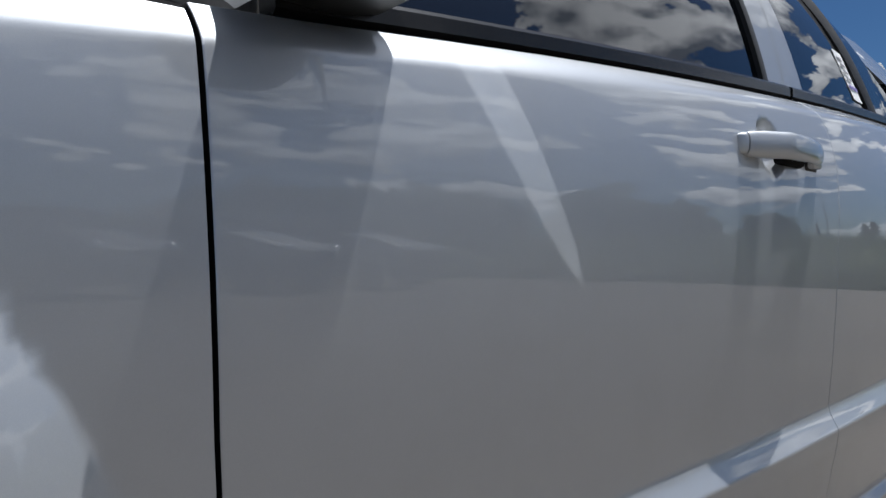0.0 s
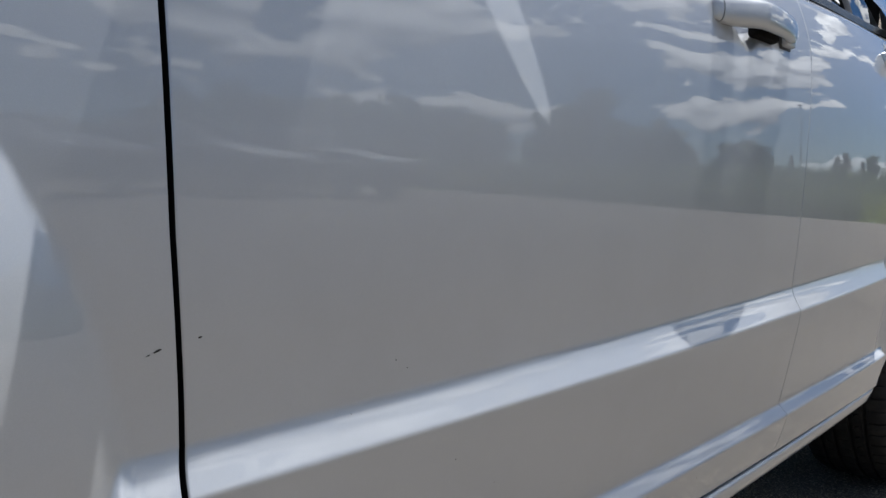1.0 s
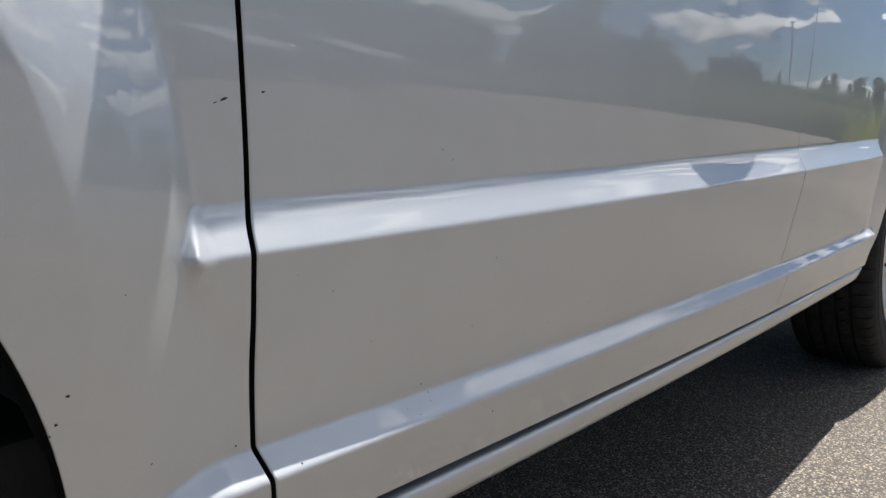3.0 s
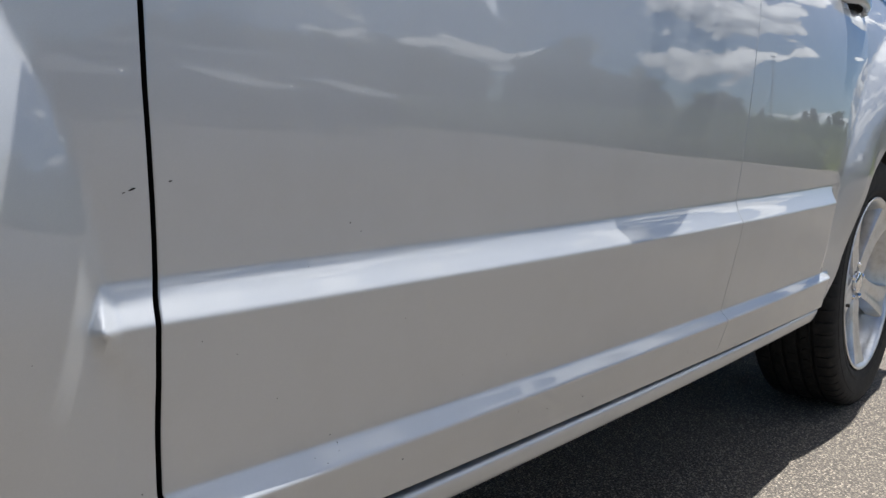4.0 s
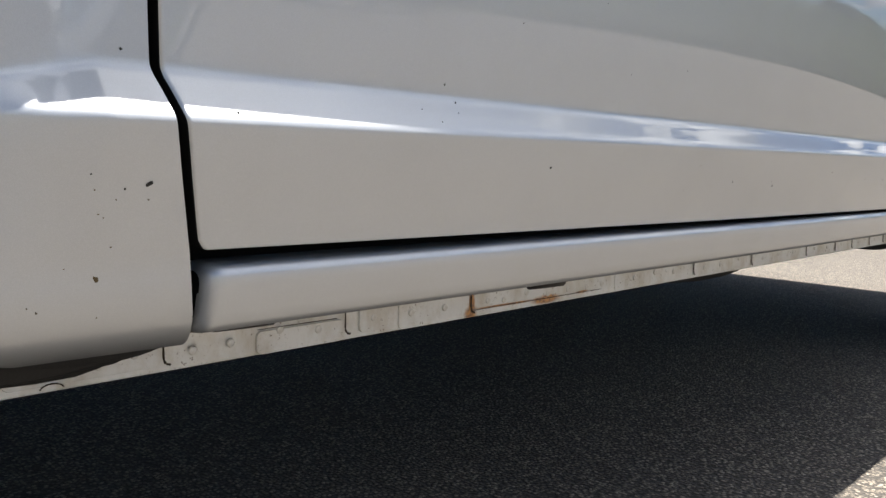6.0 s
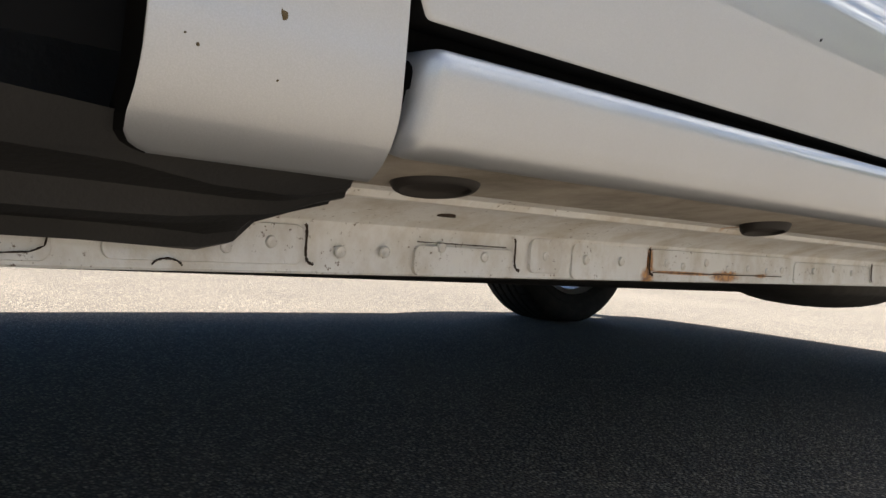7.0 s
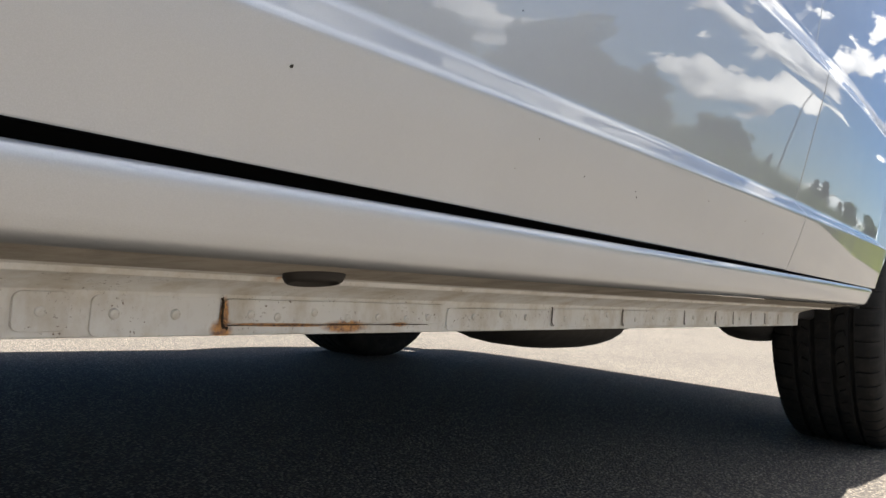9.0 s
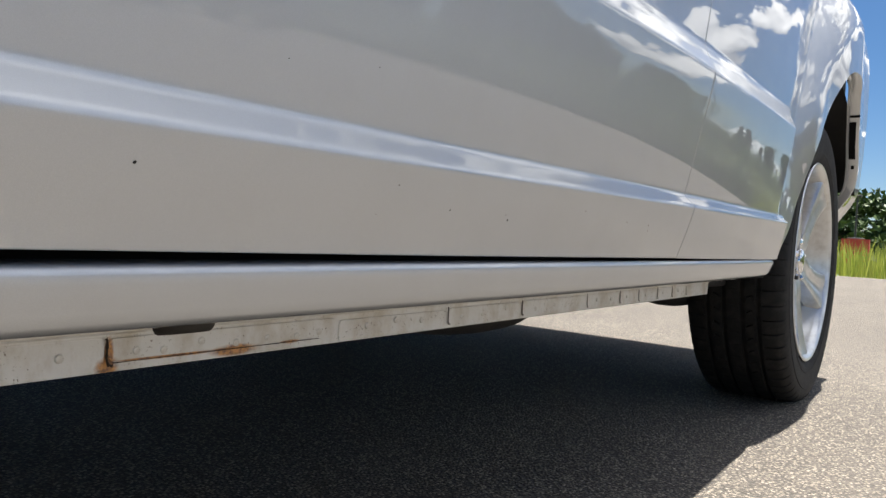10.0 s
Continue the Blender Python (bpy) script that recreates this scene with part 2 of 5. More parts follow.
def asphalt():
    m = Mat("sun_bleached_asphalt", (0.2, 0.19, 0.18), 0.9)
    stones = m.cells(205.0, out="Color")
    sepc = m.t.nodes.new("ShaderNodeSeparateColor")
    m.link(stones, sepc.inputs[0])
    tone = m.ramp(sepc.outputs[0], [(0.0, (0.066, 0.058, 0.049)), (0.45, (0.145, 0.124, 0.099)), (0.8, (0.265, 0.227, 0.179)), (1.0, (0.39, 0.34, 0.275))])
    dist = m.cells(205.0)
    binder = m.ramp(dist, [(0.35, 0.0), (0.62, 1.0)])
    c = m.mix(binder, tone, (0.045, 0.041, 0.037))
    wide = m.noise(0.55, 8.0, 0.6)
    c = m.mix(m.ramp(wide, [(0.35, 0.0), (0.75, 0.25)]), c, (0.265, 0.232, 0.192))
    pits = m.ramp(m.noise(34.0, 5.0, 0.6), [(0.55, 0.0), (0.72, 0.4)])
    c = m.mix(pits, c, (0.06, 0.056, 0.052))
    m.color(c)
    h = m.math("ADD", m.math("MULTIPLY", dist, -0.8), m.math("MULTIPLY", m.noise(60.0, 5.0), 0.6))
    m.bump(h, 0.7, 0.006)
    return m.m


M_ASPHALT = asphalt()
M_ASPHALT.node_tree.nodes["Principled BSDF"].inputs["Specular IOR Level"].default_value = 0.34


def soil():
    m = Mat("meadow_ground", (0.06, 0.08, 0.03), 0.95)
    n = m.noise(0.35, 8.0, 0.62)
    m.color(m.ramp(n, [(0.3, (0.045, 0.070, 0.024)), (0.5, (0.085, 0.108, 0.040)), (0.72, (0.14, 0.135, 0.066))]))
    m.bump(m.noise(2.5, 6.0), 0.8, 0.25)
    return m.m


M_SOIL = soil()


def foliage(name, a, b, thin=0.0):
    """Leaves or blades, each a shade of its own; thin ones let the sun through."""
    m = Mat(name, a, 0.6)
    g = m.t.nodes.new("ShaderNodeNewGeometry")
    tone = m.mix(g.outputs["Random Per Island"], a, b)
    m.color(tone)
    if thin:
        through_light, both = m.t.nodes.new("ShaderNodeBsdfTranslucent"), m.t.nodes.new("ShaderNodeMixShader")
        both.inputs[0].default_value = thin
        m.link(tone, through_light.inputs["Color"])
        m.link(m.b.outputs[0], both.inputs[1])
        m.link(through_light.outputs[0], both.inputs[2])
        m.link(both.outputs[0], m.t.nodes["Material Output"].inputs["Surface"])
    return m.m


M_LEAF = foliage("broadleaf_foliage", (0.030, 0.066, 0.016), (0.085, 0.130, 0.030))
M_PINE = foliage("conifer_foliage", (0.018, 0.042, 0.018), (0.045, 0.070, 0.028))
M_GRASS = foliage("tall_meadow_grass", (0.20, 0.26, 0.034), (0.42, 0.43, 0.085), 0.45)
M_WEED = foliage("rank_green_weeds", (0.105, 0.145, 0.052), (0.27, 0.29, 0.125))
M_BARK = Mat("grey_brown_bark", (0.09, 0.07, 0.05), 0.9).m
M_POLE = Mat("weathered_dark_pole", (0.07, 0.065, 0.06), 0.7).m
M_RED = Mat("sun_faded_red_paint", (0.58, 0.055, 0.035), 0.5).m
M_GREY = Mat("grey_plastic_trim", (0.14, 0.14, 0.145), 0.5).m
M_STICKER = Mat("white_sticker_paper", (0.82, 0.82, 0.80), 0.6).m
M_PRINT = Mat("violet_print", (0.20, 0.17, 0.42), 0.6).m
M_INK = Mat("grey_print", (0.30, 0.30, 0.31), 0.6).m
M_LAMP = Mat("clear_lamp_glass", (0.85, 0.86, 0.87), 0.12, 0.7, Coat_Weight=1.0).m

# ------------------------------------------------------------------ mesh helpers


def mesh_object(name, verts, faces, material, parent=None, label="", smooth=30.0):
    me = bpy.data.meshes.new(name)
    me.from_pydata([tuple(map(float, v)) for v in verts], [], faces)
    me.update()
    if smooth:
        me.shade_smooth()
        me.set_sharp_from_angle(angle=radians(smooth))
    me.materials.append(material)
    ob = new(name, me)
    ob.parent = parent
    if label:
        tagged(ob, label)
    return ob


def part(name, bm, material, parent, label="", smooth=30.0):
    me = bpy.data.meshes.new(name)
    bmesh.ops.recalc_face_normals(bm, faces=bm.faces)
    bm.to_mesh(me)
    bm.free()
    if smooth:
        me.shade_smooth()
        me.set_sharp_from_angle(angle=radians(smooth))
    me.materials.append(material)
    ob = new(name, me)
    ob.parent = parent
    if label:
        tagged(ob, label)
    return ob


def grid_faces(n, m, wrap_n=False, wrap_m=False, base=0):
    """Quads over an n x m array of vertices in row order."""
    f = []
    for i in range(n if wrap_n else n - 1):
        for j in range(m if wrap_m else m - 1):
            i2, j2 = (i + 1) % n, (j + 1) % m
            f.append((base + i * m + j, base + i * m + j2, base + i2 * m + j2, base + i2 * m + j))
    return f


def box(bm, lo, hi, bevel=0.0, m=None):
    made = bmesh.ops.create_cube(bm, size=1.0)["verts"]
    lo, hi = Vector(lo), Vector(hi)
    for v in made:
        v.co = Vector([(lo[i] + hi[i]) / 2 + v.co[i] * (hi[i] - lo[i]) for i in range(3)])
    if bevel:
        edges = {e for v in made for e in v.link_edges}
        made = bmesh.ops.bevel(bm, geom=list(edges), offset=bevel, segments=2, affect="EDGES", profile=0.5)["verts"]
    if m:
        bmesh.ops.transform(bm, matrix=m, verts=made)
    return made


def tube(bm, a, b, r0, r1=None, segs=16, caps=True):
    a, b = Vector(a), Vector(b)
    r1 = r0 if r1 is None else r1
    q = (b - a).to_track_quat("Z", "Y").to_matrix()
    rings = []
    for p, r in ((a, r0), (b, r1)):
        rings.append([bm.verts.new(p + q @ Vector((r * math.cos(k * math.tau / segs), r * math.sin(k * math.tau / segs), 0))) for k in range(segs)])
    for k in range(segs):
        bm.faces.new((rings[0][k], rings[0][(k + 1) % segs], rings[1][(k + 1) % segs], rings[1][k]))
    if caps:
        bm.faces.new(rings[0][::-1])
        bm.faces.new(rings[1])


def revolve(profile, angles, flatten=None):
    """Vertices and faces of a profile of (r, y) turned about the y axis."""
    v = [(r * math.cos(a), y, r * math.sin(a)) for a in angles for r, y in profile]
    return v, grid_faces(len(angles), len(profile), wrap_n=True)


def loft(sections, closed=True, cap=True):
    n, m = len(sections), len(sections[0])
    v = [p for s in sections for p in s]
    f = grid_faces(n, m, wrap_m=closed)
    if cap and closed:
        f.append(tuple(range(m))[::-1])
        f.append(tuple(range((n - 1) * m, n * m)))
    return v, f

# ------------------------------------------------------------------ ground and meadow


LOT_X, LOT_Y = 20.0, -23.0


def ground_z(x, y):
    """Flat round the lot, climbing a low bank beyond its far edges."""
    w = min(max((-y - 3.0) / 12.0, 0.0), 1.0)
    s = max(LOT_Y - 0.8 - y, 0.9 * (x - LOT_X - 0.8) * w * w * (3 - 2 * w), 0.0)
    t = min(s / 13.0, 1.0)
    return -0.03 + 1.5 * t * t * (3 - 2 * t) + 0.010 * min(s, 80.0)


def ground():
    xs = [-2600, -700, -250, -120] + list(np.linspace(-60, 140, 81)) + [200, 600, 2600]
    ys = [-2600, -700, -250] + list(np.linspace(-140, 30, 69)) + [80, 250, 700, 2600]
    v = [(x, y, ground_z(x, y)) for y in ys for x in xs]
    ob = mesh_object("ground", v, grid_faces(len(ys), len(xs)), M_SOIL, smooth=60)
    tagged(ob, "green meadow ground reaching out to the horizon", "ground", kind="structure")


ground()


def lot_rise(y):
    """Flat on the near side, then a gentle climb fitted to the camera's view."""
    return 0.0078 * min(max(y - 0.05, 0.0), 6.0)


def lot():
    rnd = random.Random(4)
    rows = []
    ys = [LOT_Y + 0.15 * k for k in range(8)] + list(np.linspace(LOT_Y + 1.5, 0.05, 26)) + [0.8, 1.6, 2.4, 3.2, 4.5, 6.05] + list(np.linspace(8, 60, 26))
    for k, y in enumerate(ys):
        inset = 6.0 * (1 - min(1.0, (y - LOT_Y) / 6.0)) ** 2
        rows.append([(x + (rnd.uniform(-0.12, 0.12) if 0 < i < 3 else 0.0), y + (rnd.uniform(-0.1, 0.1) if k == 0 else 0.0), lot_rise(y)) for i, x in enumerate((-60.0, -20.0, 0.0, 8.0, LOT_X - inset))])
    rows = [r[:4] + [(r[4][0] + rnd.uniform(-0.10, 0.10), r[4][1], r[4][2])] for r in rows]
    v, f = loft(rows, closed=False)
    ob = mesh_object("road", v, f, M_ASPHALT, smooth=60)
    tagged(ob, "sun-bleached coarse asphalt parking lot", "asphalt", kind="structure")


lot()

# ------------------------------------------------------------------ the silver car
# x runs from the front door's leading edge towards the tail, y into the car, z up
WIDTH, HUB_R, HUB_F, HUB_Z = 1.86, 2.085, -0.53, 0.335
ZB = [0.20, 0.270, 0.278, 0.288, 0.300, 0.320, 0.340, 0.365, 0.400, 0.450, 0.520, 0.600, 0.650, 0.700, 0.750, 0.800, 0.850, 0.885, 0.920, 0.950, 0.980, 1.005, 1.03, 1.06, 1.12]
YB = [0.10, 0.055, 0.031, 0.019, 0.0140, 0.0115, 0.0105, 0.0090, 0.0085, 0.0074, 0.0062, 0.0026, -0.0011, -0.0033, -0.0048, -0.0053, -0.0052, -0.0047, -0.0028, 0.0003, 0.0052, 0.0120, 0.0205, 0.033, 0.061]


# the same profile, evened out above the ridges so that the sheet metal bends without steps
Z_FINE = np.arange(0.18, 1.14, 0.001)
_raw = np.interp(Z_FINE, ZB, YB)
_pad = np.pad(_raw, 22, mode="reflect", reflect_type="odd")
_soft = np.convolve(np.convolve(_pad, np.ones(23) / 23, "same"), np.ones(23) / 23, "same")[22:-22]
_w = np.clip((Z_FINE - 0.585) / 0.03, 0, 1)
_roll = np.convolve(np.convolve(_pad, np.ones(9) / 9, "same"), np.ones(9) / 9, "same")[22:-22]
_v = np.clip((0.345 - Z_FINE) / 0.02, 0, 1)
Y_FINE = _raw * (1 - _w - _v) + _soft * _w + _roll * _v


def ease(t):
    t = np.clip(t, 0, 1)
    return t * t * (3 - 2 * t)


def z_ut(x): return 0.565 + 0.031 * x
def z_ub(x): return 0.533 + 0.028 * x
def z_row(x): return 0.3975 + 0.0130 * x
def z_lt(x): return z_row(x) - 0.0125 * np.clip((-0.022 - np.asarray(x)) / 0.055, 0, 1)
def z_lb(x): return 0.3780 + 0.0185 * x
def z_door(x): return 0.3235 + 0.0090 * x
def z_belt(x): return 0.984 + 0.100 * x - 0.012 * x * x
def x_front(z): return np.interp(z, [0.276, 0.279, 0.287, 0.301, 0.318, 0.36, 0.381, 0.39, 0.40, 0.45, 0.50, 0.533, 0.545, 0.565, 0.60, 0.63, 0.70, 0.80, 0.90, 1.0], [0.0328, 0.0322, 0.0293, 0.0261, 0.0236, 0.0140, 0.0098, 0.0082, 0.0060, 0.0032, 0.0014, 0.0000, 0.0010, 0.0040, 0.0030, 0.0008, -0.0040, -0.0083, -0.0136, -0.0175])
def x_rear(z): return np.interp(z, [0.30, 0.58, 0.70, 0.85, 0.95, 1.10], [0.992, 0.985, 0.996, 1.014, 1.028, 1.030])


def raw_y(x, z):
    y = np.interp(z, Z_FINE, Y_FINE)
    ut, ub, lt, lb = z_ut(x), z_ub(x), z_lt(x), z_lb(x)
    wu = ease((x + 0.047 - 0.25 * (z - 0.55)) / (0.007 + 1.25 * np.maximum(0.533 - z, 0))) * ease((1.570 - x) / 0.030)
    u = np.where(z > ub, np.clip((ut - z) / (ut - ub), 0, 1), np.clip((z - 0.399) / (ub - 0.399), 0, 1))
    u = np.where(z > ub, np.where(u < 0.36, 0.70 * u, 0.252 + 1.16875 * (u - 0.36)), u)      # gentle, then steep
    y = y - (0.0134 + 0.0034 * ease(x / 0.9)) * wu * u
    wl = ease((x + 0.088) / 0.046) * ease((1.625 - x) / 0.05)
    l = np.where(z > lb, np.clip((lt - z) / (lt - lb), 0, 1), 0.10 + 0.90 * np.clip((z - 0.315) / (lb - 0.315), 0, 1))
    y = y - (0.0158 + 0.0012 * ease(x / 0.5)) * wl * np.clip((lt - lb) / (z_row(x) - lb), 0.1, 1) * l * np.where(z < lb, ease((z - 0.285) / 0.03), 1)
    y = y + 0.023 * (0.55 + 0.45 * ease((x + 0.05) / 0.15)) * np.clip((z - z_belt(x) + 0.034) / 0.030, 0, 1.2) ** 1.5
    away = np.maximum((x - 0.88) / 0.90, (0.88 - x) / 0.90)
    bulge = -0.027 * (1 - np.where(x > 0.88, np.minimum(away, 1.0), away) ** 2)
    return y + bulge * (0.35 + 0.65 * np.clip((z - 0.33) / 0.2, 0, 1))


def flare(x, z, hub, near, far, top, amp, wide=0.115, power=1.75, low=0.30, rise=0.10):
    dx, dz = np.abs(x - hub), z - HUB_Z
    r, s = np.hypot(dx, dz), np.clip(dz / np.maximum(np.hypot(dx, dz), 1e-4), 0, 1)
    crease = near + far * s + top * s ** 4
    t = (crease - r) / wide
    t = np.clip((t + np.sqrt(t * t + 0.0007)) / 2, 0, 1)
    amp = amp(s) if callable(amp) else amp
    return -amp * (1 - (1 - t) ** power) * ease((z - low) / rise)


def rear_amp(s):
    """The rear arch stands out little beside the wheel and most above it."""
    return 0.004 + 0.030 * ease((s - 0.25) / 0.40) + 0.016 * ease((s - 0.72) / 0.28)


DENTS = [(0.783, 0.966), (1.650, 1.030)]      # cups behind the door handles


def body_y(x, z):
    x, z = np.asarray(x, float), np.asarray(z, float)
    y = sum(raw_y(x, z + d) for d in np.linspace(-0.0024, 0.0024, 7)) / 7
    y = y + flare(x, z, HUB_F, 0.476, 0.168, 0.0, 0.032, 0.086, 1.22, 0.30, 0.28) + flare(x, z, HUB_R, 0.482, 0.105, 0.075, rear_amp) * (1 - 0.35 * ease((x - HUB_R) / 0.2))
    y = y + 0.07 * ease((x - 2.22) / 0.15) * ease((0.56 - z) / 0.16)
    for cx, cz in DENTS:
        q = np.hypot((x - cx) / 0.043, (z - cz) / 0.043)
        y = y + 0.021 * (1 - ease(q)) ** 0.7
    return y


def lip_x(z, hub, side, r=0.405):
    """The wheel opening's edge at a height, on the side +1 (behind the hub) or -1."""
    z = np.asarray(z, float)
    return hub + side * np.sqrt(np.maximum(r * r - np.maximum(z - HUB_Z, 0) ** 2, 0))


car = tagged(new("car"), "silver metallic five-door hatchback parked on asphalt", "car")
FAR = Matrix.Translation((0, WIDTH, 0)) @ Matrix.Diagonal((1, -1, 1, 1))


def panel(name, xl, xr, levels, cols, parent=None, label="", fold=0.016, mirror=False, mid=None):
    """A body panel between two edges, its rows following the creases, with folded-in edges."""
    S = np.asarray(cols)[None, :] * np.ones((len(levels), 1))
    X = np.zeros_like(S)
    Z = np.zeros_like(S)
    for j, lev in enumerate(levels):
        x = np.linspace(0, 1, len(cols))
        z = lev(x) if callable(lev) else np.full(len(cols), float(lev))
        for _ in range(4):
            a, b = xl(z), xr(z)
            x = a + (b - a) * S[j]
            if mid:
                x = np.where(S[j] < mid[1], a + (mid[0] - a) * S[j] / mid[1], mid[0] + (b - mid[0]) * (S[j] - mid[1]) / (1 - mid[1]))
            z = lev(x) if callable(lev) else np.full(len(cols), float(lev))
        X[j], Z[j] = x, z
    Y = body_y(X, Z)
    n, m = S.shape
    verts = np.stack([X, Y, Z], -1).reshape(-1, 3)
    faces = grid_faces(n, m)
    rim = [i for i in range(m)] + [r * m + m - 1 for r in range(1, n)] + [(n - 1) * m + i for i in range(m - 2, -1, -1)] + [r * m for r in range(n - 2, 0, -1)]
    centre = verts.mean(0)
    inner, inner2 = [], []
    for k in rim:
        d = centre - verts[k]
        d[1] = 0
        d /= np.linalg.norm(d)
        inner.append(verts[k] - d * 0.0012 + (0, 0.0018, 0))
        inner2.append(verts[k] + d * 0.0 + (0, fold, 0))
    base = n * m
    k = len(rim)
    verts = np.concatenate([verts, inner, inner2])
    for a in range(k):
        b = (a + 1) % k
        faces.append((rim[a], base + a, base + b, rim[b]))
        faces.append((base + a, base + k + a, base + k + b, base + b))
    ob = mesh_object(name, verts, faces, M_PAINT, parent or car, label, smooth=40)
    # inner folds are painted black for the shade in the gaps
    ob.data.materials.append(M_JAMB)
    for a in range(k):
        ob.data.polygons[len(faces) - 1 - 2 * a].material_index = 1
    e = 0.0006
    nx = (body_y(X + e, Z) - body_y(X - e, Z)) / (2 * e)
    nz = (body_y(X, Z + e) - body_y(X, Z - e)) / (2 * e)
    nor = np.stack([nx, -np.ones_like(nx), nz], -1).reshape(-1, 3)
    nor /= np.linalg.norm(nor, axis=1, keepdims=True)
    side = np.array([verts[q] - centre for q in rim]) * (1, 0, 1)
    side /= np.linalg.norm(side, axis=1, keepdims=True)
    edge = side * 0.75 + nor[rim] * 0.65
    nor = np.concatenate([nor, edge / np.linalg.norm(edge, axis=1, keepdims=True), side])
    ob.data.normals_split_custom_set_from_vertices([tuple(map(float, q)) for q in nor])
    if mirror:
        twin = new(name, ob.data)
        twin.parent = parent or car
        twin.matrix_local = FAR
        if label:
            tagged(twin, label)
        return ob, twin
    return ob


def span(a, b, n, end=False):
    """n levels from a towards b; each may be a height or a line over x."""
    fa, fb = (a if callable(a) else (lambda x: np.full(np.shape(x), a))), (b if callable(b) else (lambda x: np.full(np.shape(x), b)))
    ts = np.linspace(0, 1, n + 1)[: n + (1 if end else 0)]
    return [(lambda x, t=t: fa(x) * (1 - t) + fb(x) * t) for t in ts]


def ridge(line, below):
    return lambda x: line(x) + below


def crease_levels(bottom, top):
    e = 0.0042
    ls = span(bottom, ridge(z_lb, -e), 5) + span(ridge(z_lb, -e), ridge(z_lb, e), 4) + span(ridge(z_lb, e), ridge(z_row, -e), 4)
    ls += span(ridge(z_row, -e), ridge(z_row, e), 4) + span(ridge(z_row, e), ridge(z_ub, -e), 9) + span(ridge(z_ub, -e), ridge(z_ub, e), 4)
    ls += span(ridge(z_ub, e), ridge(z_ut, -e), 3) + span(ridge(z_ut, -e), ridge(z_ut, e), 4) + span(ridge(z_ut, e), 0.70, 6) + span(0.70, 0.7635, 12) + [0.7648, 0.768, 0.772, 0.7755, 0.778, 0.7792, 0.7798, 0.78005, 0.7825] + span(0.788, 0.90, 8)
    return ls + span(0.90, top, 30, end=True)


GAP = 0.0042


def cols_with(dense, n=44):
    """Column places, closer round the given stretch."""
    base = list(np.linspace(0, 1, n)) + [0.001, 0.002, 0.003, 0.0045, 0.006, 0.01, 0.99, 0.996]
    for a, b in dense:
        base += list(np.linspace(a, b, 24))
    return sorted(set(np.round(base, 5)))


def door_bottom(x):
    z = z_door(x)
    return z + 0.0045 * np.clip(1 - (x - 0.0216) / 0.0045, 0, 1) ** 2.2


def top_line(x): return z_belt(x) - 0.004


front_door = panel("front_door", lambda z: x_front(z), lambda z: x_rear(z) - GAP / 2, crease_levels(door_bottom, top_line),
                   cols_with([(0.70, 0.80)]), label="silver front door with two pressed ridges")
REAR_LIP = ([0.33, 0.346, 0.37, 0.40, 0.43, 0.465, 0.51, 0.565, 0.61, 0.65, 0.68], [1.585, 1.600, 1.638, 1.678, 1.706, 1.722, 1.729, 1.740, 1.768, 1.802, 1.8316])


def arch_r(z):
    """The rear opening's radius, a little larger over the wheel."""
    return 0.430 + 0.015 * ease((np.asarray(z, float) - 0.68) / 0.09)


def rear_lip(z):
    z = np.asarray(z, float)
    return np.where(z < 0.68, np.interp(z, *REAR_LIP), np.where(z < HUB_Z + 0.445, lip_x(z, HUB_R, -1, arch_r(z)), HUB_R))


rear_door = panel("rear_door", lambda z: x_rear(z) + GAP / 2, lambda z: rear_lip(z), crease_levels(z_door, top_line),
                  cols_with([(0.0, 0.06), (0.40, 0.70), (0.50, 1.0), (0.60, 0.95)]), mid=(1.50, 0.5), label="silver rear door with flared wheel arch edge")


def front_lip(z):
    arc = lip_x(z, HUB_F, 1, 0.415)
    low = np.interp(z, [0.2768, 0.2775, 0.2788, 0.281, 0.285, 0.31, 0.330, 0.348, 0.357, 0.363, 0.3668, 0.3690, 0.3700], [-0.0440, -0.0475, -0.0510, -0.0535, -0.0548, -0.0552, -0.058, -0.063, -0.0675, -0.073, -0.080, -0.090, -0.104])
    return np.where(z < 0.3705, low, np.where(z < HUB_Z + 0.415, arc, HUB_F))


fender_levels = [0.2768, 0.2771, 0.2775, 0.2788, 0.281, 0.285] + span(0.287, 0.300, 3) + span(0.300, 0.345, 4) + [0.345, 0.352, 0.357, 0.360, 0.363, 0.365, 0.3668, 0.368, 0.3690, 0.3695, 0.3700, 0.3706] + crease_levels(0.372, lambda x: 0.972 + 0.02 * np.clip(x, -2, 0))[1:]
fender = panel("front_fender", front_lip, lambda z: x_front(z) - 0.0062, fender_levels, cols_with([(0.2, 0.7), (0.5, 1.0)], 40), mid=(-0.045, 0.72), label="silver front fender with flared arch and stone chips")
# the parts of the flank that lie before the front hub and behind the rear one
for nm, a, b, lab in (("fender_front", lambda z: np.full(np.shape(z), -1.22), lambda z: np.where(z < HUB_Z + 0.405, lip_x(z, HUB_F, -1), HUB_F - 0.0), "silver front part of the fender"),
                      ("quarter_panel", lambda z: np.where(z < HUB_Z + 0.445, lip_x(z, HUB_R, 1, arch_r(z)), HUB_R) + GAP / 2, lambda z: np.full(np.shape(z), 2.66), "silver rear quarter panel")):
    panel(nm, a, b, list(np.linspace(0.33, 0.70, 20)) + list(np.linspace(0.71, 0.7795, 17)) + [0.78, 0.7803, 0.785] + list(np.linspace(0.795, 0.95, 11)) + ([1.0, 1.06, 1.12] if nm == "quarter_panel" else [0.965]), list(np.linspace(0, 1, 26)), label=lab, mirror=True)
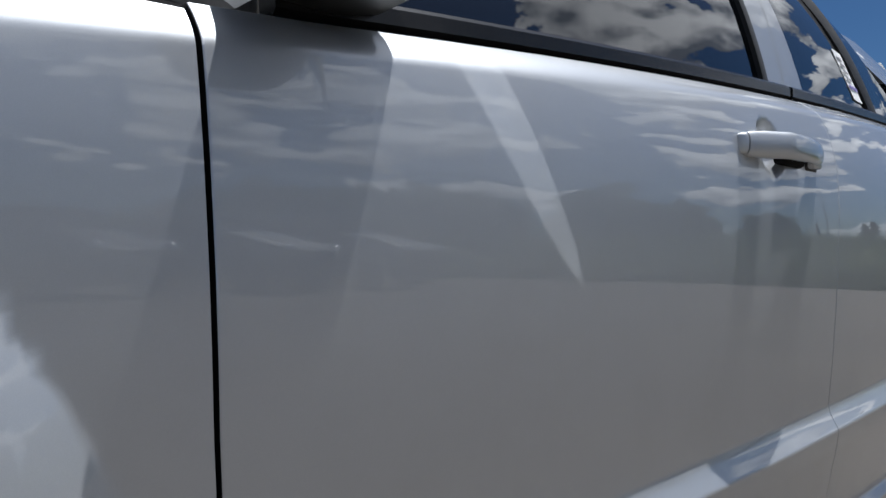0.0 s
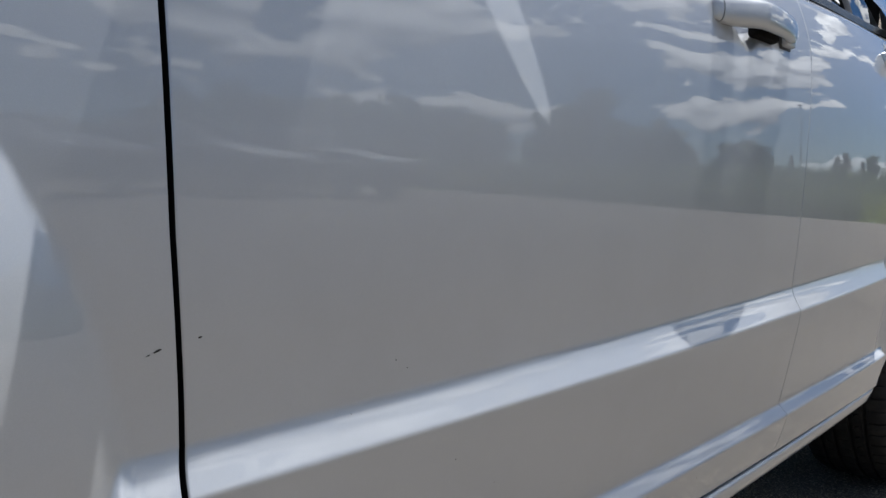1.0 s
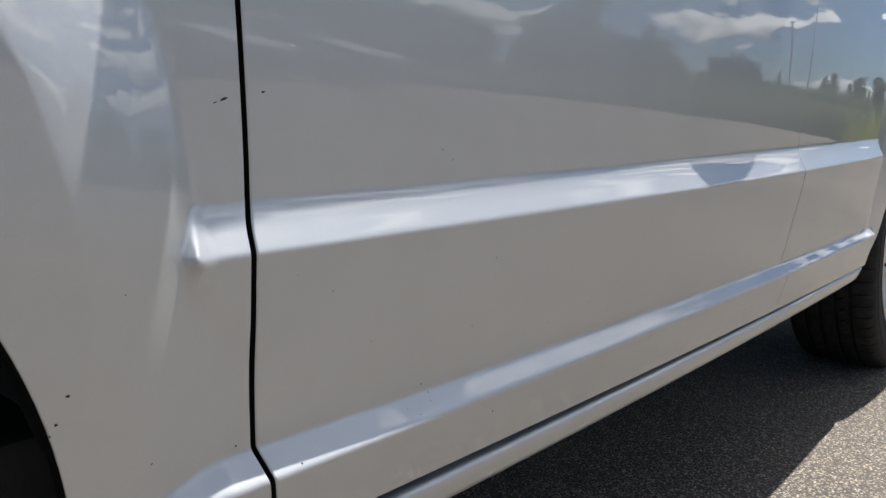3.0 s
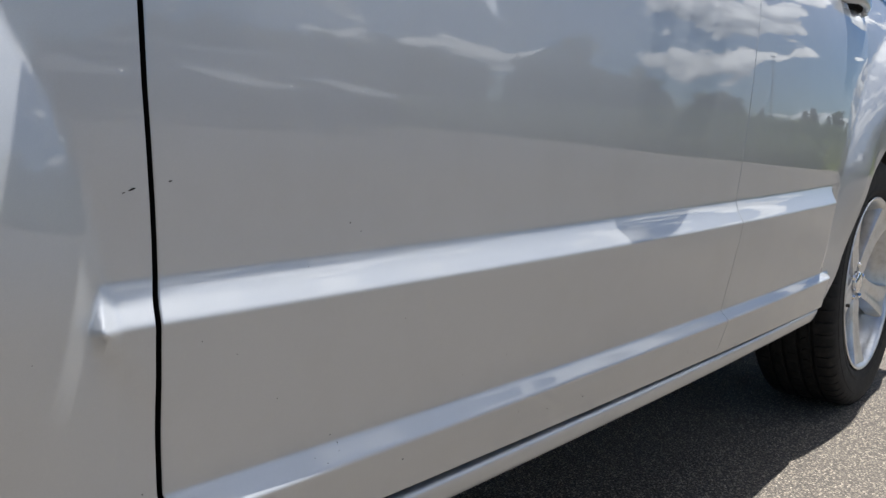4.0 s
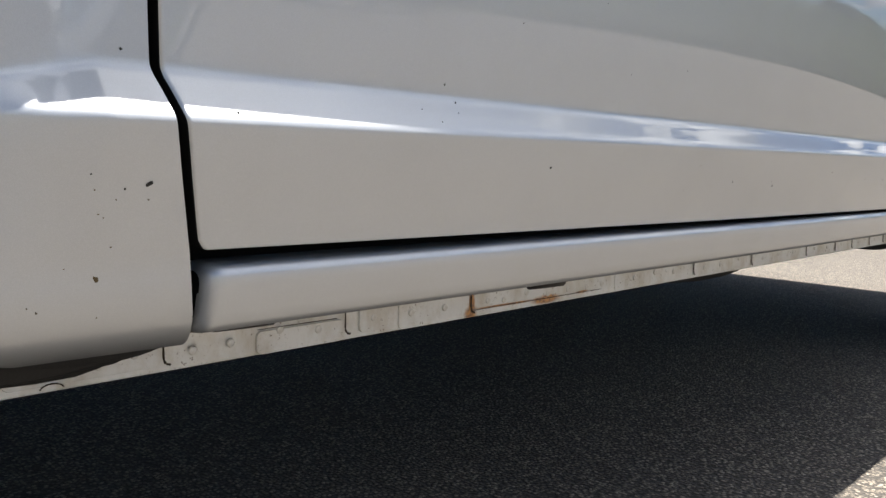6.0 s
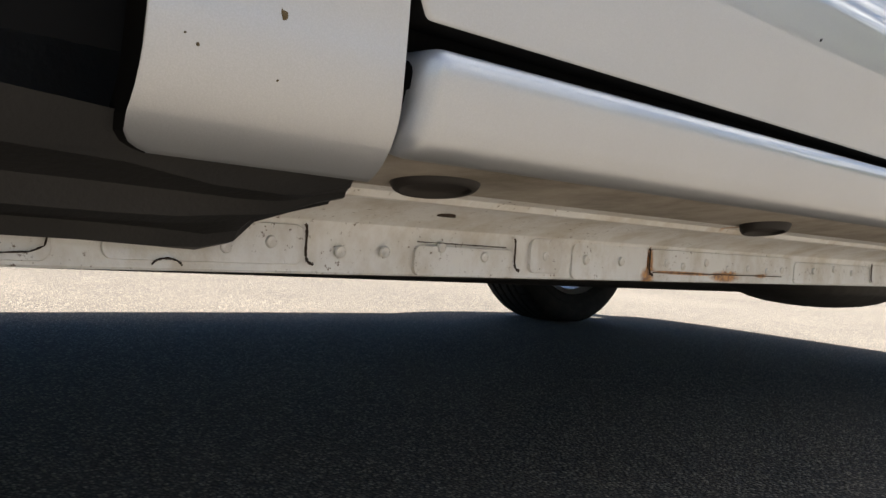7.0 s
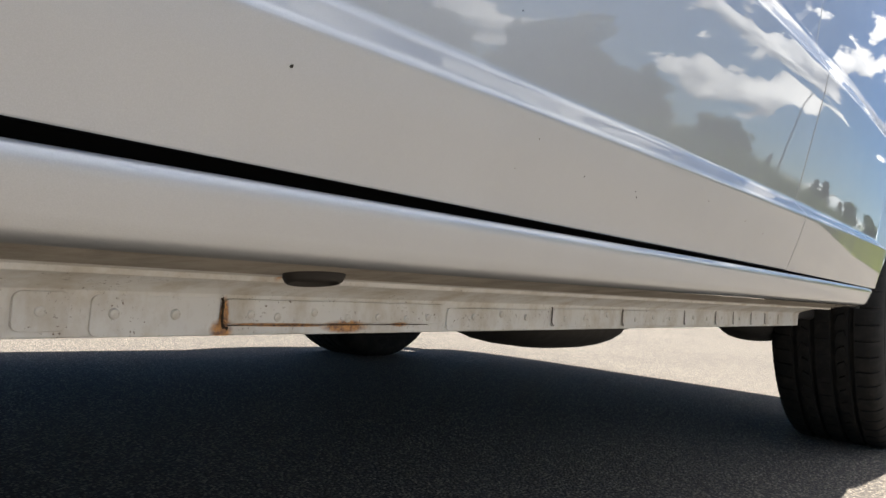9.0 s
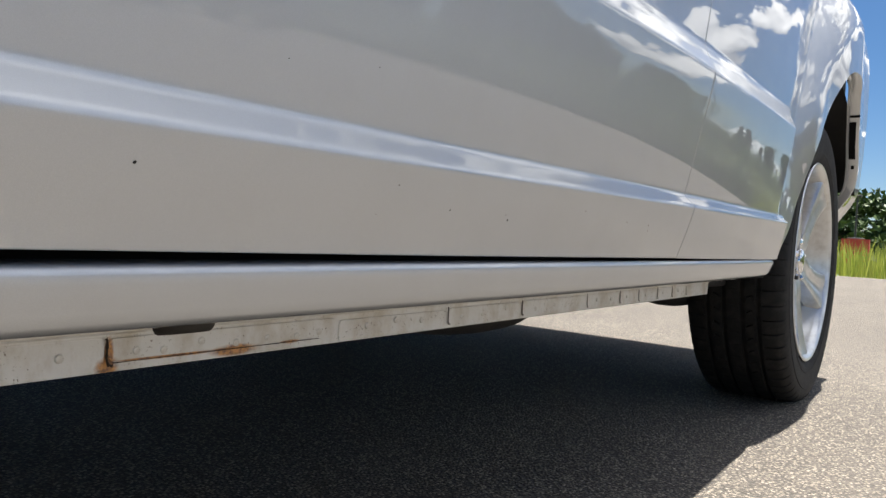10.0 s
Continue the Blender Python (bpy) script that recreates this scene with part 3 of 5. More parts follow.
# far flank: the same pressings on the other side
for ob in (front_door, rear_door, fender):
    twin = new(ob.name, ob.data)
    twin.parent = car
    twin.matrix_local = FAR
    tagged(twin, ob["label"])


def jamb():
    """A black sheet that paints in the shade behind the shut lines."""
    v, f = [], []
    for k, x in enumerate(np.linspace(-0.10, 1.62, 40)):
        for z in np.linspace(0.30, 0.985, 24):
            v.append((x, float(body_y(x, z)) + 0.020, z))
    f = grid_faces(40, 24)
    ob = mesh_object("gap_shade_sheet", v, f, M_JAMB, car, "black sheet for the shade behind the shut lines")
    twin = new("gap_shade_sheet", ob.data)
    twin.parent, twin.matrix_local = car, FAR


jamb()

# ---- sill, its underside and the welded flange
RAKE = 0.0135
SILL = [(0.040, 0.3170), (0.022, 0.3162), (0.0105, 0.3155), (0.0071, 0.3146), (0.0053, 0.3130), (0.0047, 0.3109), (0.0055, 0.3062), (0.0075, 0.3000), (0.0097, 0.2938), (0.0118, 0.2885), (0.0150, 0.2852), (0.0240, 0.2828), (0.0400, 0.2806), (0.0660, 0.2768)]
LEDGE = [(0.0660, 0.2768), (0.0712, 0.2755), (0.0732, 0.2728), (0.0762, 0.2724), (0.0790, 0.2745), (0.0820, 0.2752), (0.1000, 0.2715), (0.1180, 0.2660), (0.1240, 0.2630), (0.1258, 0.2590), (0.1262, 0.2400), (0.1270, 0.2390), (0.1295, 0.2390), (0.1302, 0.2400), (0.1302, 0.2800)]


def sill_y(x): return -0.012 * (1 - ((x - 0.85) / 0.85) ** 2)


def sill_parts():
    xs = [0.0226, 0.0231, 0.0240, 0.0253, 0.0271, 0.0295, 0.0330, 0.0370, 0.0410, 0.047] + list(np.linspace(0.06, 1.50, 40)) + [1.53, 1.56, 1.59, 1.61, 1.622, 1.629, 1.632]
    secs = []
    for x in xs:
        e = min(1, max(0, 1 - (x - 0.0212) / 0.009))
        inward = float(np.interp(x, [0.0226, 0.0231, 0.0240, 0.0253, 0.0271, 0.0295], [0.0170, 0.0120, 0.0070, 0.0033, 0.0010, 0.0]))   # the front end rolls in behind the fender
        t = max(0.0, (x - 1.53) / 0.102)
        sec = []
        for y, z in SILL:
            y2 = y + (0.006 * e * e) + inward * min(1.0, max(0.0, 1 - (y - 0.006) / 0.034)) + 0.035 * t ** 3
            z2 = z - (0.003 * e * e + 0.25 * inward) * (1 if z > 0.30 else -1)
            z2 = z2 + (0.315 - z2) * 0.55 * t ** 3
            sec.append((x, y2 + sill_y(x), z2 + RAKE * x))
        secs.append(sec)
    v, f = loft(secs, closed=False)
    n, m = len(secs), len(SILL)
    for s in (0, n - 1):
        face = list(range(s * m, s * m + m))
        f.append(tuple(face))
    ob = mesh_object("sill", v, f, M_PAINT, car, "silver rounded sill under the doors", smooth=35)
    # the sill's front end face is black to stand in for shade
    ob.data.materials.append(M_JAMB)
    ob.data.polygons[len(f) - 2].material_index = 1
    ob.data.materials.append(M_SHADED_GRIME)
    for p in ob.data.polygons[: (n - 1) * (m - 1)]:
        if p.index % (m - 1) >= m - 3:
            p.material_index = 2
        elif p.index < 2 * (m - 1):      # painted black for the shade behind the fender's edge
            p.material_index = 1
    twin = new("sill", ob.data)
    twin.parent, twin.matrix_local = car, FAR
    tagged(twin, ob["label"])
    v, f = loft([[(x, y + (sill_y(x) if y < 0.07 else 0.0), z + RAKE * x) for y, z in LEDGE] for x in list(np.linspace(-0.30, 1.585, 60))], closed=False)
    ob = mesh_object("sill_flange", v, f, M_UNDER, car, "pale dirty welded flange under the sill with rust", smooth=35)
    twin = new("sill_flange", ob.data)
    twin.parent, twin.matrix_local = car, FAR
    return ob


flange = sill_parts()
YF = 0.1256


def flange_plate(x0, x1, z0, z1, thick, round_corner=0.004):
    """A sheet lapped on the flange, its lower corners rounded."""
    out = []
    for cx, cz, a0 in ((x1 - round_corner, z1 - round_corner, 0), (x0 + round_corner, z1 - round_corner, 90), (x0 + round_corner, z0 + round_corner, 180), (x1 - round_corner, z0 + round_corner, 270)):
        for k in range(5):
            a = radians(a0 + k * 22.5)
            out.append((cx + round_corner * math.cos(a), cz + round_corner * math.sin(a)))
    secs = []
    for y, s in ((YF + 0.001, 1.0), (YF - thick + 0.0004, 1.0), (YF - thick, 0.996)):
        cx, cz = (x0 + x1) / 2, (z0 + z1) / 2
        secs.append([(cx + (x - cx) * s, y, cz + (z - cz) * (0.97 if s < 1 else 1) + RAKE * x) for x, z in out])
    v, f = loft(secs, closed=True)
    return mesh_object("flange_plate", v, f, M_UNDER, flange, smooth=35)


for x0, x1, z0, z1, th in ((-0.14, -0.045, 0.2415, 0.258, 0.0012), (-0.028, 0.0555, 0.243, 0.2605, 0.0014), (0.118, 0.1865, 0.2395, 0.2545, 0.0016),
                           (0.2005, 0.2265, 0.2425, 0.2620, 0.0020), (0.238, 0.3135, 0.2395, 0.2612, 0.0009), (0.3155, 0.520, 0.2462, 0.2605, 0.0017),
                           (0.525, 0.682, 0.2400, 0.2580, 0.0008), (0.686, 0.833, 0.2420, 0.2595, 0.0016), (0.838, 1.013, 0.2420, 0.2598, 0.0018),
                           (1.020, 1.130, 0.2420, 0.2600, 0.0012), (1.135, 1.205, 0.2415, 0.2605, 0.0018), (1.211, 1.290, 0.2425, 0.2600, 0.0012),
                           (1.296, 1.362, 0.2415, 0.2600, 0.0018), (1.370, 1.440, 0.2425, 0.2600, 0.0012), (1.448, 1.520, 0.2420, 0.2600, 0.0018)):
    flange_plate(x0, x1, z0, z1, th)


def seam(pts, width):
    """A dark cracked seam along the flange: a thin ragged strip."""
    rnd = random.Random(int(pts[0][0] * 1000))
    bm = bmesh.new()
    prev = None
    for k in range(len(pts) - 1):
        (ax, az), (bx, bz) = pts[k], pts[k + 1]
        n = 5
        for i in range(n + (k == len(pts) - 2)):
            t = i / n
            x, z = ax + (bx - ax) * t, az + (bz - az) * t
            d = Vector((bx - ax, 0, bz - az)).normalized()
            nrm = Vector((-d.z, 0, d.x)) * width * rnd.uniform(0.5, 1.25)
            row = [bm.verts.new((x + nrm.x, YF - 0.0022, z + nrm.z + RAKE * x)), bm.verts.new((x, YF - 0.0029, z + RAKE * x)), bm.verts.new((x - nrm.x, YF - 0.0022, z - nrm.z + RAKE * x))]
            if prev:
                for q in range(2):
                    bm.faces.new((prev[q], row[q], row[q + 1], prev[q + 1]))
            prev = row
    part("seam_crack", bm, M_SEAM, flange, smooth=0)


for x, w in ((0.0565, 0.0009), (0.1875, 0.0009), (0.3145, 0.0013), (0.684, 0.0009), (0.836, 0.0010), (1.0165, 0.0009), (1.1325, 0.0008), (1.208, 0.0008), (1.293, 0.0008), (1.366, 0.0008)):
    seam([(x - 0.0012, 0.2612), (x - 0.0003, 0.2600), (x, 0.2570), (x, 0.2490), (x + 0.0004, 0.2462), (x + 0.0016, 0.2442), (x + 0.0042, 0.2434)], w * 0.85)
seam([(0.318, 0.2452), (0.42, 0.2452), (0.50, 0.2452)], 0.00035)
seam([(0.118, 0.2562), (0.15, 0.2560), (0.18, 0.2558)], 0.0003)
for cx, r in ((-0.092, 0.0095), (-0.004, 0.0060)):      # drain notches pressed into the lower edge
    seam([(cx + r * math.cos(radians(a)), 0.2408 + 0.55 * r * math.sin(radians(a))) for a in range(170, 5, -20)], 0.0005)
seam([(-0.130, 0.2440), (-0.10, 0.2436), (-0.065, 0.2440), (-0.052, 0.2448), (-0.0475, 0.2470), (-0.0465, 0.2520)], 0.00035)
weld_v, weld_f = revolve([(0.0, -0.0006), (0.0022, -0.0007), (0.0034, -0.0012), (0.0042, -0.0010), (0.0048, 0.0008)], [k * math.tau / 14 for k in range(14)])
weld = None
_r = random.Random(8)
for x in (-0.09, -0.06, 0.02, 0.04, 0.075, 0.10, 0.135, 0.165, 0.213, 0.250, 0.285, 0.335, 0.355, 0.385, 0.415, 0.445, 0.475, 0.50, 0.56, 0.60, 0.64, 0.71, 0.75, 0.80, 0.87, 0.92, 0.97, 1.05, 1.10, 1.16, 1.24, 1.32, 1.40):
    z = 0.2510 + _r.uniform(-0.002, 0.003)
    if weld is None:
        weld = mesh_object("spot_weld", weld_v, weld_f, M_UNDER, flange, smooth=60)
        one = weld
    else:
        one = new("spot_weld", weld.data)
        one.parent = flange
    one.location = (x, YF - 0.0016, z + RAKE * x)
    one.scale = (0.62, 0.7, 0.62)


def plug(x, y, z, rx, ry):
    """A dark oval drain hole with a sunk rubber plug in the sill's underside."""
    secs = []
    for s, h in ((1.10, 0.0020), (1.10, -0.0004), (1.02, -0.0026), (0.92, -0.0036), (0.86, -0.0034), (0.82, -0.0018), (0.60, -0.0010), (0.02, -0.0010)):
        secs.append([(x + rx * s * math.cos(a * math.tau / 24), y + ry * s * math.sin(a * math.tau / 24), z + h - 0.205 * ry * s * math.sin(a * math.tau / 24)) for a in range(24)])
    v, f = loft(secs, closed=True)
    mesh_object("drain_plug", v, f, M_PLUG, car, "dark oval rubber drain plug", smooth=50)


plug(0.0665, 0.0500, 0.2803, 0.0175, 0.0125)
plug(0.3125, 0.0460, 0.2815, 0.0165, 0.0115)
# small dark discs stand in for the shade inside drain holes
for x, y in ((0.040, 0.103), (0.121, 0.106)):
    secs = [[(x + 0.0055 * s * math.cos(a * math.tau / 14), y + 0.0026 * s * math.sin(a * math.tau / 14), 0.2700 + RAKE * x - (y - 0.106) * 0.25 + h) for a in range(14)] for s, h in ((1.0, 0.002), (1.0, -0.0012), (0.2, -0.0014))]
    v, f = loft(secs, closed=True)
    mesh_object("drain_hole_shade", v, f, M_SEAM, flange, smooth=40)


def splash_shield():
    """The grey-black plastic shield under the fender's tail, stepped at its edge."""
    rows = []
    top = [(-0.46, 0.030, 0.310), (-0.20, 0.030, 0.290), (-0.10, 0.032, 0.288), (-0.05, 0.034, 0.285), (-0.02, 0.038, 0.280), (0.008, 0.040, 0.2765), (0.013, 0.041, 0.2765), (0.018, 0.042, 0.2765), (0.023, 0.044, 0.2765), (0.027, 0.046, 0.2765)]
    mid = [(-0.46, 0.090, 0.292), (-0.20, 0.075, 0.264), (-0.10, 0.075, 0.264), (-0.04, 0.075, 0.264), (-0.02, 0.075, 0.2645), (-0.002, 0.075, 0.265), (0.010, 0.073, 0.2655), (0.018, 0.072, 0.267), (0.028, 0.069, 0.2705), (0.037, 0.066, 0.2725)]
    edge = [(-0.46, 0.118, 0.285), (-0.20, 0.118, 0.252), (-0.10, 0.118, 0.2500), (-0.041, 0.118, 0.2498), (-0.015, 0.118, 0.2487), (0.004, 0.118, 0.2480), (0.0165, 0.117, 0.2512), (0.0222, 0.112, 0.2605), (0.032, 0.098, 0.2655), (0.041, 0.086, 0.2692)]
    cols = []
    for p, q, r in zip(top, mid, edge):
        p, q, r = Vector(p), Vector(q), Vector(r)
        fade = min(1.0, max(0.15, (0.035 - p.x) / 0.04))
        down = lambda v, d: v + Vector((0, 0, d * fade))
        cols.append([p, down(p.lerp(q, 0.30), -0.0055), down(p.lerp(q, 0.38), -0.0015), down(p.lerp(q, 0.85), 0.0010), down(q, -0.0045), down(q.lerp(r, 0.12), -0.0050),
                     down(q.lerp(r, 0.22), 0.0015), down(q.lerp(r, 0.70), 0.0020), down(q.lerp(r, 0.80), -0.0030), r, r + Vector((0, 0.004, 0.006))])
    v, f = loft([list(c) for c in cols], closed=False)
    ob = mesh_object("splash_shield", v, f, M_LINER, car, "grey-black plastic splash shield", smooth=14)
    twin = new("splash_shield", ob.data)
    twin.parent, twin.matrix_local = car, FAR


splash_shield()


def arch_liner(hub, r):
    """The dark well behind a wheel opening."""
    angs = [radians(a) for a in range(26 if hub > 0 else 14, 167, 8)]
    secs = []
    for a in angs:
        q = r + 0.004
        ring_pts = []
        for d, rr in ((-0.008 if hub > 0 and math.cos(a) > -0.35 else 0.012, q - 0.006), (0.03, q + 0.02), (0.10, q + 0.035), (0.30, q + 0.03), (0.34, q - 0.06), (0.345, 0.12)):
            x, z = hub + rr * math.cos(a), HUB_Z + rr * math.sin(a)
            ring_pts.append((x, d, z))
        secs.append(ring_pts)
    v, f = loft(secs, closed=False)
    ob = mesh_object("wheel_arch_liner", v, f, M_LINER, car, "black plastic wheel arch liner", smooth=50)
    twin = new("wheel_arch_liner", ob.data)
    twin.parent, twin.matrix_local = car, FAR


arch_liner(HUB_R, 0.440)
arch_liner(HUB_F, 0.415)


def lip_at(side, a):
    """A place on the rear opening's edge at the angle a over the hub."""
    r = 0.430
    for _ in range(6):
        r = float(arch_r(HUB_Z + r * math.sin(a)))
    x, z = HUB_R + side * r * math.cos(a), HUB_Z + r * math.sin(a)
    return x, float(body_y(x, z)), z, side * math.cos(a), math.sin(a)


def arch_lip(side, z0, deep):
    """The folded inner edge of the rear wheel opening."""
    secs = []
    for a in np.linspace(math.asin((z0 - HUB_Z) / 0.430), math.pi / 2, 30):
        x, y, z, c, s = lip_at(side, a)
        secs.append([(x, y + 0.0005, z), (x - c * 0.002, y + 0.003, z - s * 0.002), (x - c * 0.002, y + deep, z - s * 0.002), (x - c * 0.010, y + deep + 0.002, z - s * 0.010), (x - c * 0.010, y + deep + 0.006, z - s * 0.010), (x + c * 0.004, y + deep + 0.004, z + s * 0.004)])
    v, f = loft(secs, closed=True)
    return mesh_object("arch_lip", v, f, M_PAINT, car, "folded silver wheel arch lip", smooth=40)


def lip_patch(name, z0, z1, y0, y1, proud, mat, parent, label=""):
    """A thin plate on the lip behind the wheel, between two heights."""
    secs = []
    for z in np.linspace(z0, z1, 8):
        x, y, zz, c, s = lip_at(1, math.asin((z - HUB_Z) / 0.432))
        secs.append([(x - c * (0.002 + p), y + d, zz - s * (0.002 + p)) for d, p in ((y0, -0.001), (y0, proud), (y1, proud), (y1, -0.001))])
    v, f = loft(secs, closed=True)
    return mesh_object(name, v, f, mat, parent, label, smooth=30)


arch_lip(-1, 0.68, 0.020)
rear_edge = arch_lip(1, 0.36, 0.024)
lip_patch("lip_joint", 0.716, 0.7195, 0.0, 0.024, 0.0008, M_JAMB, rear_edge, "black joint between quarter panel and bumper")
# black plates paint in the shade of a recess and a hole
lip_patch("lip_recess_shade", 0.625, 0.708, 0.008, 0.026, 0.0010, M_JAMB, rear_edge, "black plate for the shade of a clip recess")
lip_patch("bolt_hole_shade", 0.600, 0.609, 0.010, 0.018, 0.0008, M_JAMB, rear_edge, "black plate for the shade in a bolt hole")

# ---- wheels
angs = []
PITCH = 64
for k in range(PITCH):
    a = k * math.tau / PITCH
    w = math.tau / PITCH
    angs += [(a, 0), (a + 0.46 * w, 0), (a + 0.87 * w, 0), (a + 0.885 * w, 1), (a + 0.985 * w, 1)]


def tyre_mesh():
    g = 0.0042
    prof = [(0.236, -0.094, 0), (0.246, -0.098, 0), (0.254, -0.1035, 0), (0.262, -0.1045, 0), (0.2625, -0.1055, 0), (0.268, -0.1057, 0), (0.2685, -0.1048, 0), (0.290, -0.1075, 0), (0.306, -0.1072, 0), (0.3065, -0.1062, 0), (0.318, -0.1050, 0), (0.328, -0.1010, 1), (0.336, -0.0950, 1), (0.3405, -0.0880, 1), (0.3425, -0.0800, 1), (0.3435, -0.0620, 1), (0.3436, -0.0600, 0)]
    def groove(c, w=g):
        return [(0.3438, c - w - 0.001, 0), (0.3365, c - w + 0.0006, 0), (0.3365, c + w - 0.0006, 0), (0.3438, c + w + 0.001, 0)]
    half = groove(-0.053) + [(0.3440, -0.040, 2), (0.3442, -0.028, 2)] + groove(-0.019) + [(0.3445, -0.008, 3), (0.3445, 0.008, 3)] + groove(0.019) + [(0.3442, 0.028, 2), (0.3440, 0.040, 2)] + groove(0.053)
    prof += half + [(r, -y, k) for r, y, k in reversed(prof[:17])]
    v = []
    for a, cut in angs:
        for r, y, k in prof:
            rr, aa = r, a
            if cut and k == 1:
                rr -= 0.0042 if r > 0.33 else 0.0015
            if cut and k == 2:
                rr -= 0.0060
            if k == 3 and cut:
                rr -= 0.0020
            if k == 2:
                aa += y * 1.6 * (1 if y < 0 else -1)
            z = HUB_Z + rr * math.sin(aa)
            x = rr * math.cos(aa)
            if z < 0.0015:
                z = 0.0015
            v.append((x, y, z))
    f = grid_faces(len(angs), len(prof), wrap_n=True)
    me = bpy.data.meshes.new("tyre")
    me.from_pydata(v, [], [q[::-1] for q in f])
    me.update()
    me.shade_smooth()
    me.set_sharp_from_angle(angle=radians(28))
    me.materials.append(M_RUBBER)
    return me


def rim_meshes():
    prof = [(0.2335, -0.095), (0.2385, -0.099), (0.2400, -0.1005), (0.2380, -0.1025), (0.2340, -0.1020), (0.2300, -0.0985), (0.2265, -0.0930), (0.2245, -0.0800), (0.2200, -0.060), (0.2080, -0.030), (0.2040, 0.02), (0.2150, 0.08), (0.2340, 0.095)]
    barrel = revolve(prof, [k * math.tau / 72 for k in range(72)])
    # one broad spoke: rows outwards, columns across, crowned in the middle
    rows = []
    for t in np.linspace(0, 1, 15):
        r = 0.040 + t * 0.190
        half = np.interp(t, [0, 0.12, 0.35, 0.65, 0.9, 1.0], [0.030, 0.034, 0.032, 0.036, 0.046, 0.054])
        y = np.interp(t, [0, 0.1, 0.3, 0.6, 0.85, 1.0], [-0.066, -0.070, -0.074, -0.080, -0.089, -0.095])
        row = []
        for q, dy in ((-1.0, 0.040), (-1.0, 0.010), (-0.90, 0.002), (-0.6, 0.0), (-0.25, 0.004), (0.0, 0.0055), (0.25, 0.004), (0.6, 0.0), (0.90, 0.002), (1.0, 0.010), (1.0, 0.040)):
            ang = q * half / max(r, 0.05)
            fade = 1.0 if 0.25 < t < 0.97 else 0.4
            row.append((r * math.cos(ang), y + dy * (fade if dy < 0.008 else 1), r * math.sin(ang)))
        rows.append(row)
    spoke = loft(rows, closed=True, cap=True)
    hub = revolve([(0.0, -0.060), (0.046, -0.060), (0.058, -0.063), (0.064, -0.060), (0.066, -0.050), (0.066, -0.020)], [k * math.tau / 40 for k in range(40)])
    cap_ = revolve([(0.0, -0.0775), (0.012, -0.0775), (0.026, -0.0760), (0.0300, -0.0735), (0.0315, -0.068), (0.0315, -0.058)], [k * math.tau / 32 for k in range(32)])
    return barrel, spoke, hub, cap_


TYRE = tyre_mesh()
RIM = rim_meshes()


def raw_mesh(name, vf, material, smooth=40):
    me = bpy.data.meshes.new(name)
    me.from_pydata([tuple(map(float, p)) for p in vf[0]], [], [q[::-1] for q in vf[1]])
    me.update()
    me.shade_smooth()
    me.set_sharp_from_angle(angle=radians(smooth))
    me.materials.append(material)
    return me


RIM_ME = [raw_mesh("rim", RIM[0], M_ALLOY), raw_mesh("spoke", RIM[1], M_ALLOY, 45), raw_mesh("wheel_hub", RIM[2], M_ALLOY), raw_mesh("centre_cap", RIM[3], M_CHROME)]
_bm = bmesh.new()
tube(_bm, (0, -0.080, 0), (0, -0.050, 0), 0.0095, 0.0105, 6)
tube(_bm, (0, -0.086, 0), (0, -0.0805, 0), 0.0040, 0.0088, 6)
NUT = bpy.data.meshes.new("lug_nut")
_bm.to_mesh(NUT)
_bm.free()
NUT.materials.append(M_CHROME)
# flat dark discs paint in the shade of the lug wells
POCKET = raw_mesh("lug_well_shade", revolve([(0.0, -0.0695), (0.0128, -0.0695), (0.0140, -0.0690), (0.0146, -0.066), (0.0146, -0.050)], [k * math.tau / 20 for k in range(20)]), M_DARKMETAL)
_bm = bmesh.new()
tube(_bm, (0, -0.112, 0), (0, -0.085, 0), 0.0035, 0.0045, 10)
tube(_bm, (0, -0.116, 0), (0, -0.110, 0), 0.0048, 0.0048, 10)
VALVE = bpy.data.meshes.new("valve_stem")
_bm.to_mesh(VALVE)
_bm.free()
VALVE.materials.append(M_PLASTIC)
DISC = raw_mesh("brake_disc", revolve([(0.03, -0.02), (0.075, -0.03), (0.08, -0.012), (0.138, -0.012), (0.138, 0.010), (0.03, 0.010)], [k * math.tau / 48 for k in range(48)]), M_DISC)


def wheel(x, y, flip, turn, label):
    hubob = new("wheel")
    hubob.parent = car
    hubob.matrix_local = Matrix.Translation((x, y, 0)) @ (Matrix.Diagonal((1, -1, 1, 1)) if flip else Matrix.Identity(4))
    tagged(hubob, label)
    t = new("tyre", TYRE)
    t.parent = hubob
    tagged(t, "black dusty tyre with worn tread")
    def put(me, m, lab=""):
        o = new(me.name, me)
        o.parent = hubob
        o.matrix_local = Matrix.Translation((0, 0, HUB_Z)) @ m
        if lab:
            tagged(o, lab)
    put(RIM_ME[0], Matrix.Identity(4), "silver alloy rim barrel")
    put(RIM_ME[2], Matrix.Identity(4))
    put(RIM_ME[3], Matrix.Identity(4), "bright round centre cap")
    put(DISC, Matrix.Identity(4), "grey steel brake disc")
    for k in range(5):
        m = Matrix.Rotation(radians(turn + k * 72), 4, "Y")
        put(RIM_ME[1], m)
        n = Matrix.Rotation(radians(turn + 36 + k * 72), 4, "Y") @ Matrix.Translation((0.0485, 0.012, 0))
        put(NUT, n)
        put(POCKET, n)
    put(VALVE, Matrix.Rotation(radians(turn + 150), 4, "Y") @ Matrix.Translation((0.205, 0.012, 0)))
    return hubob


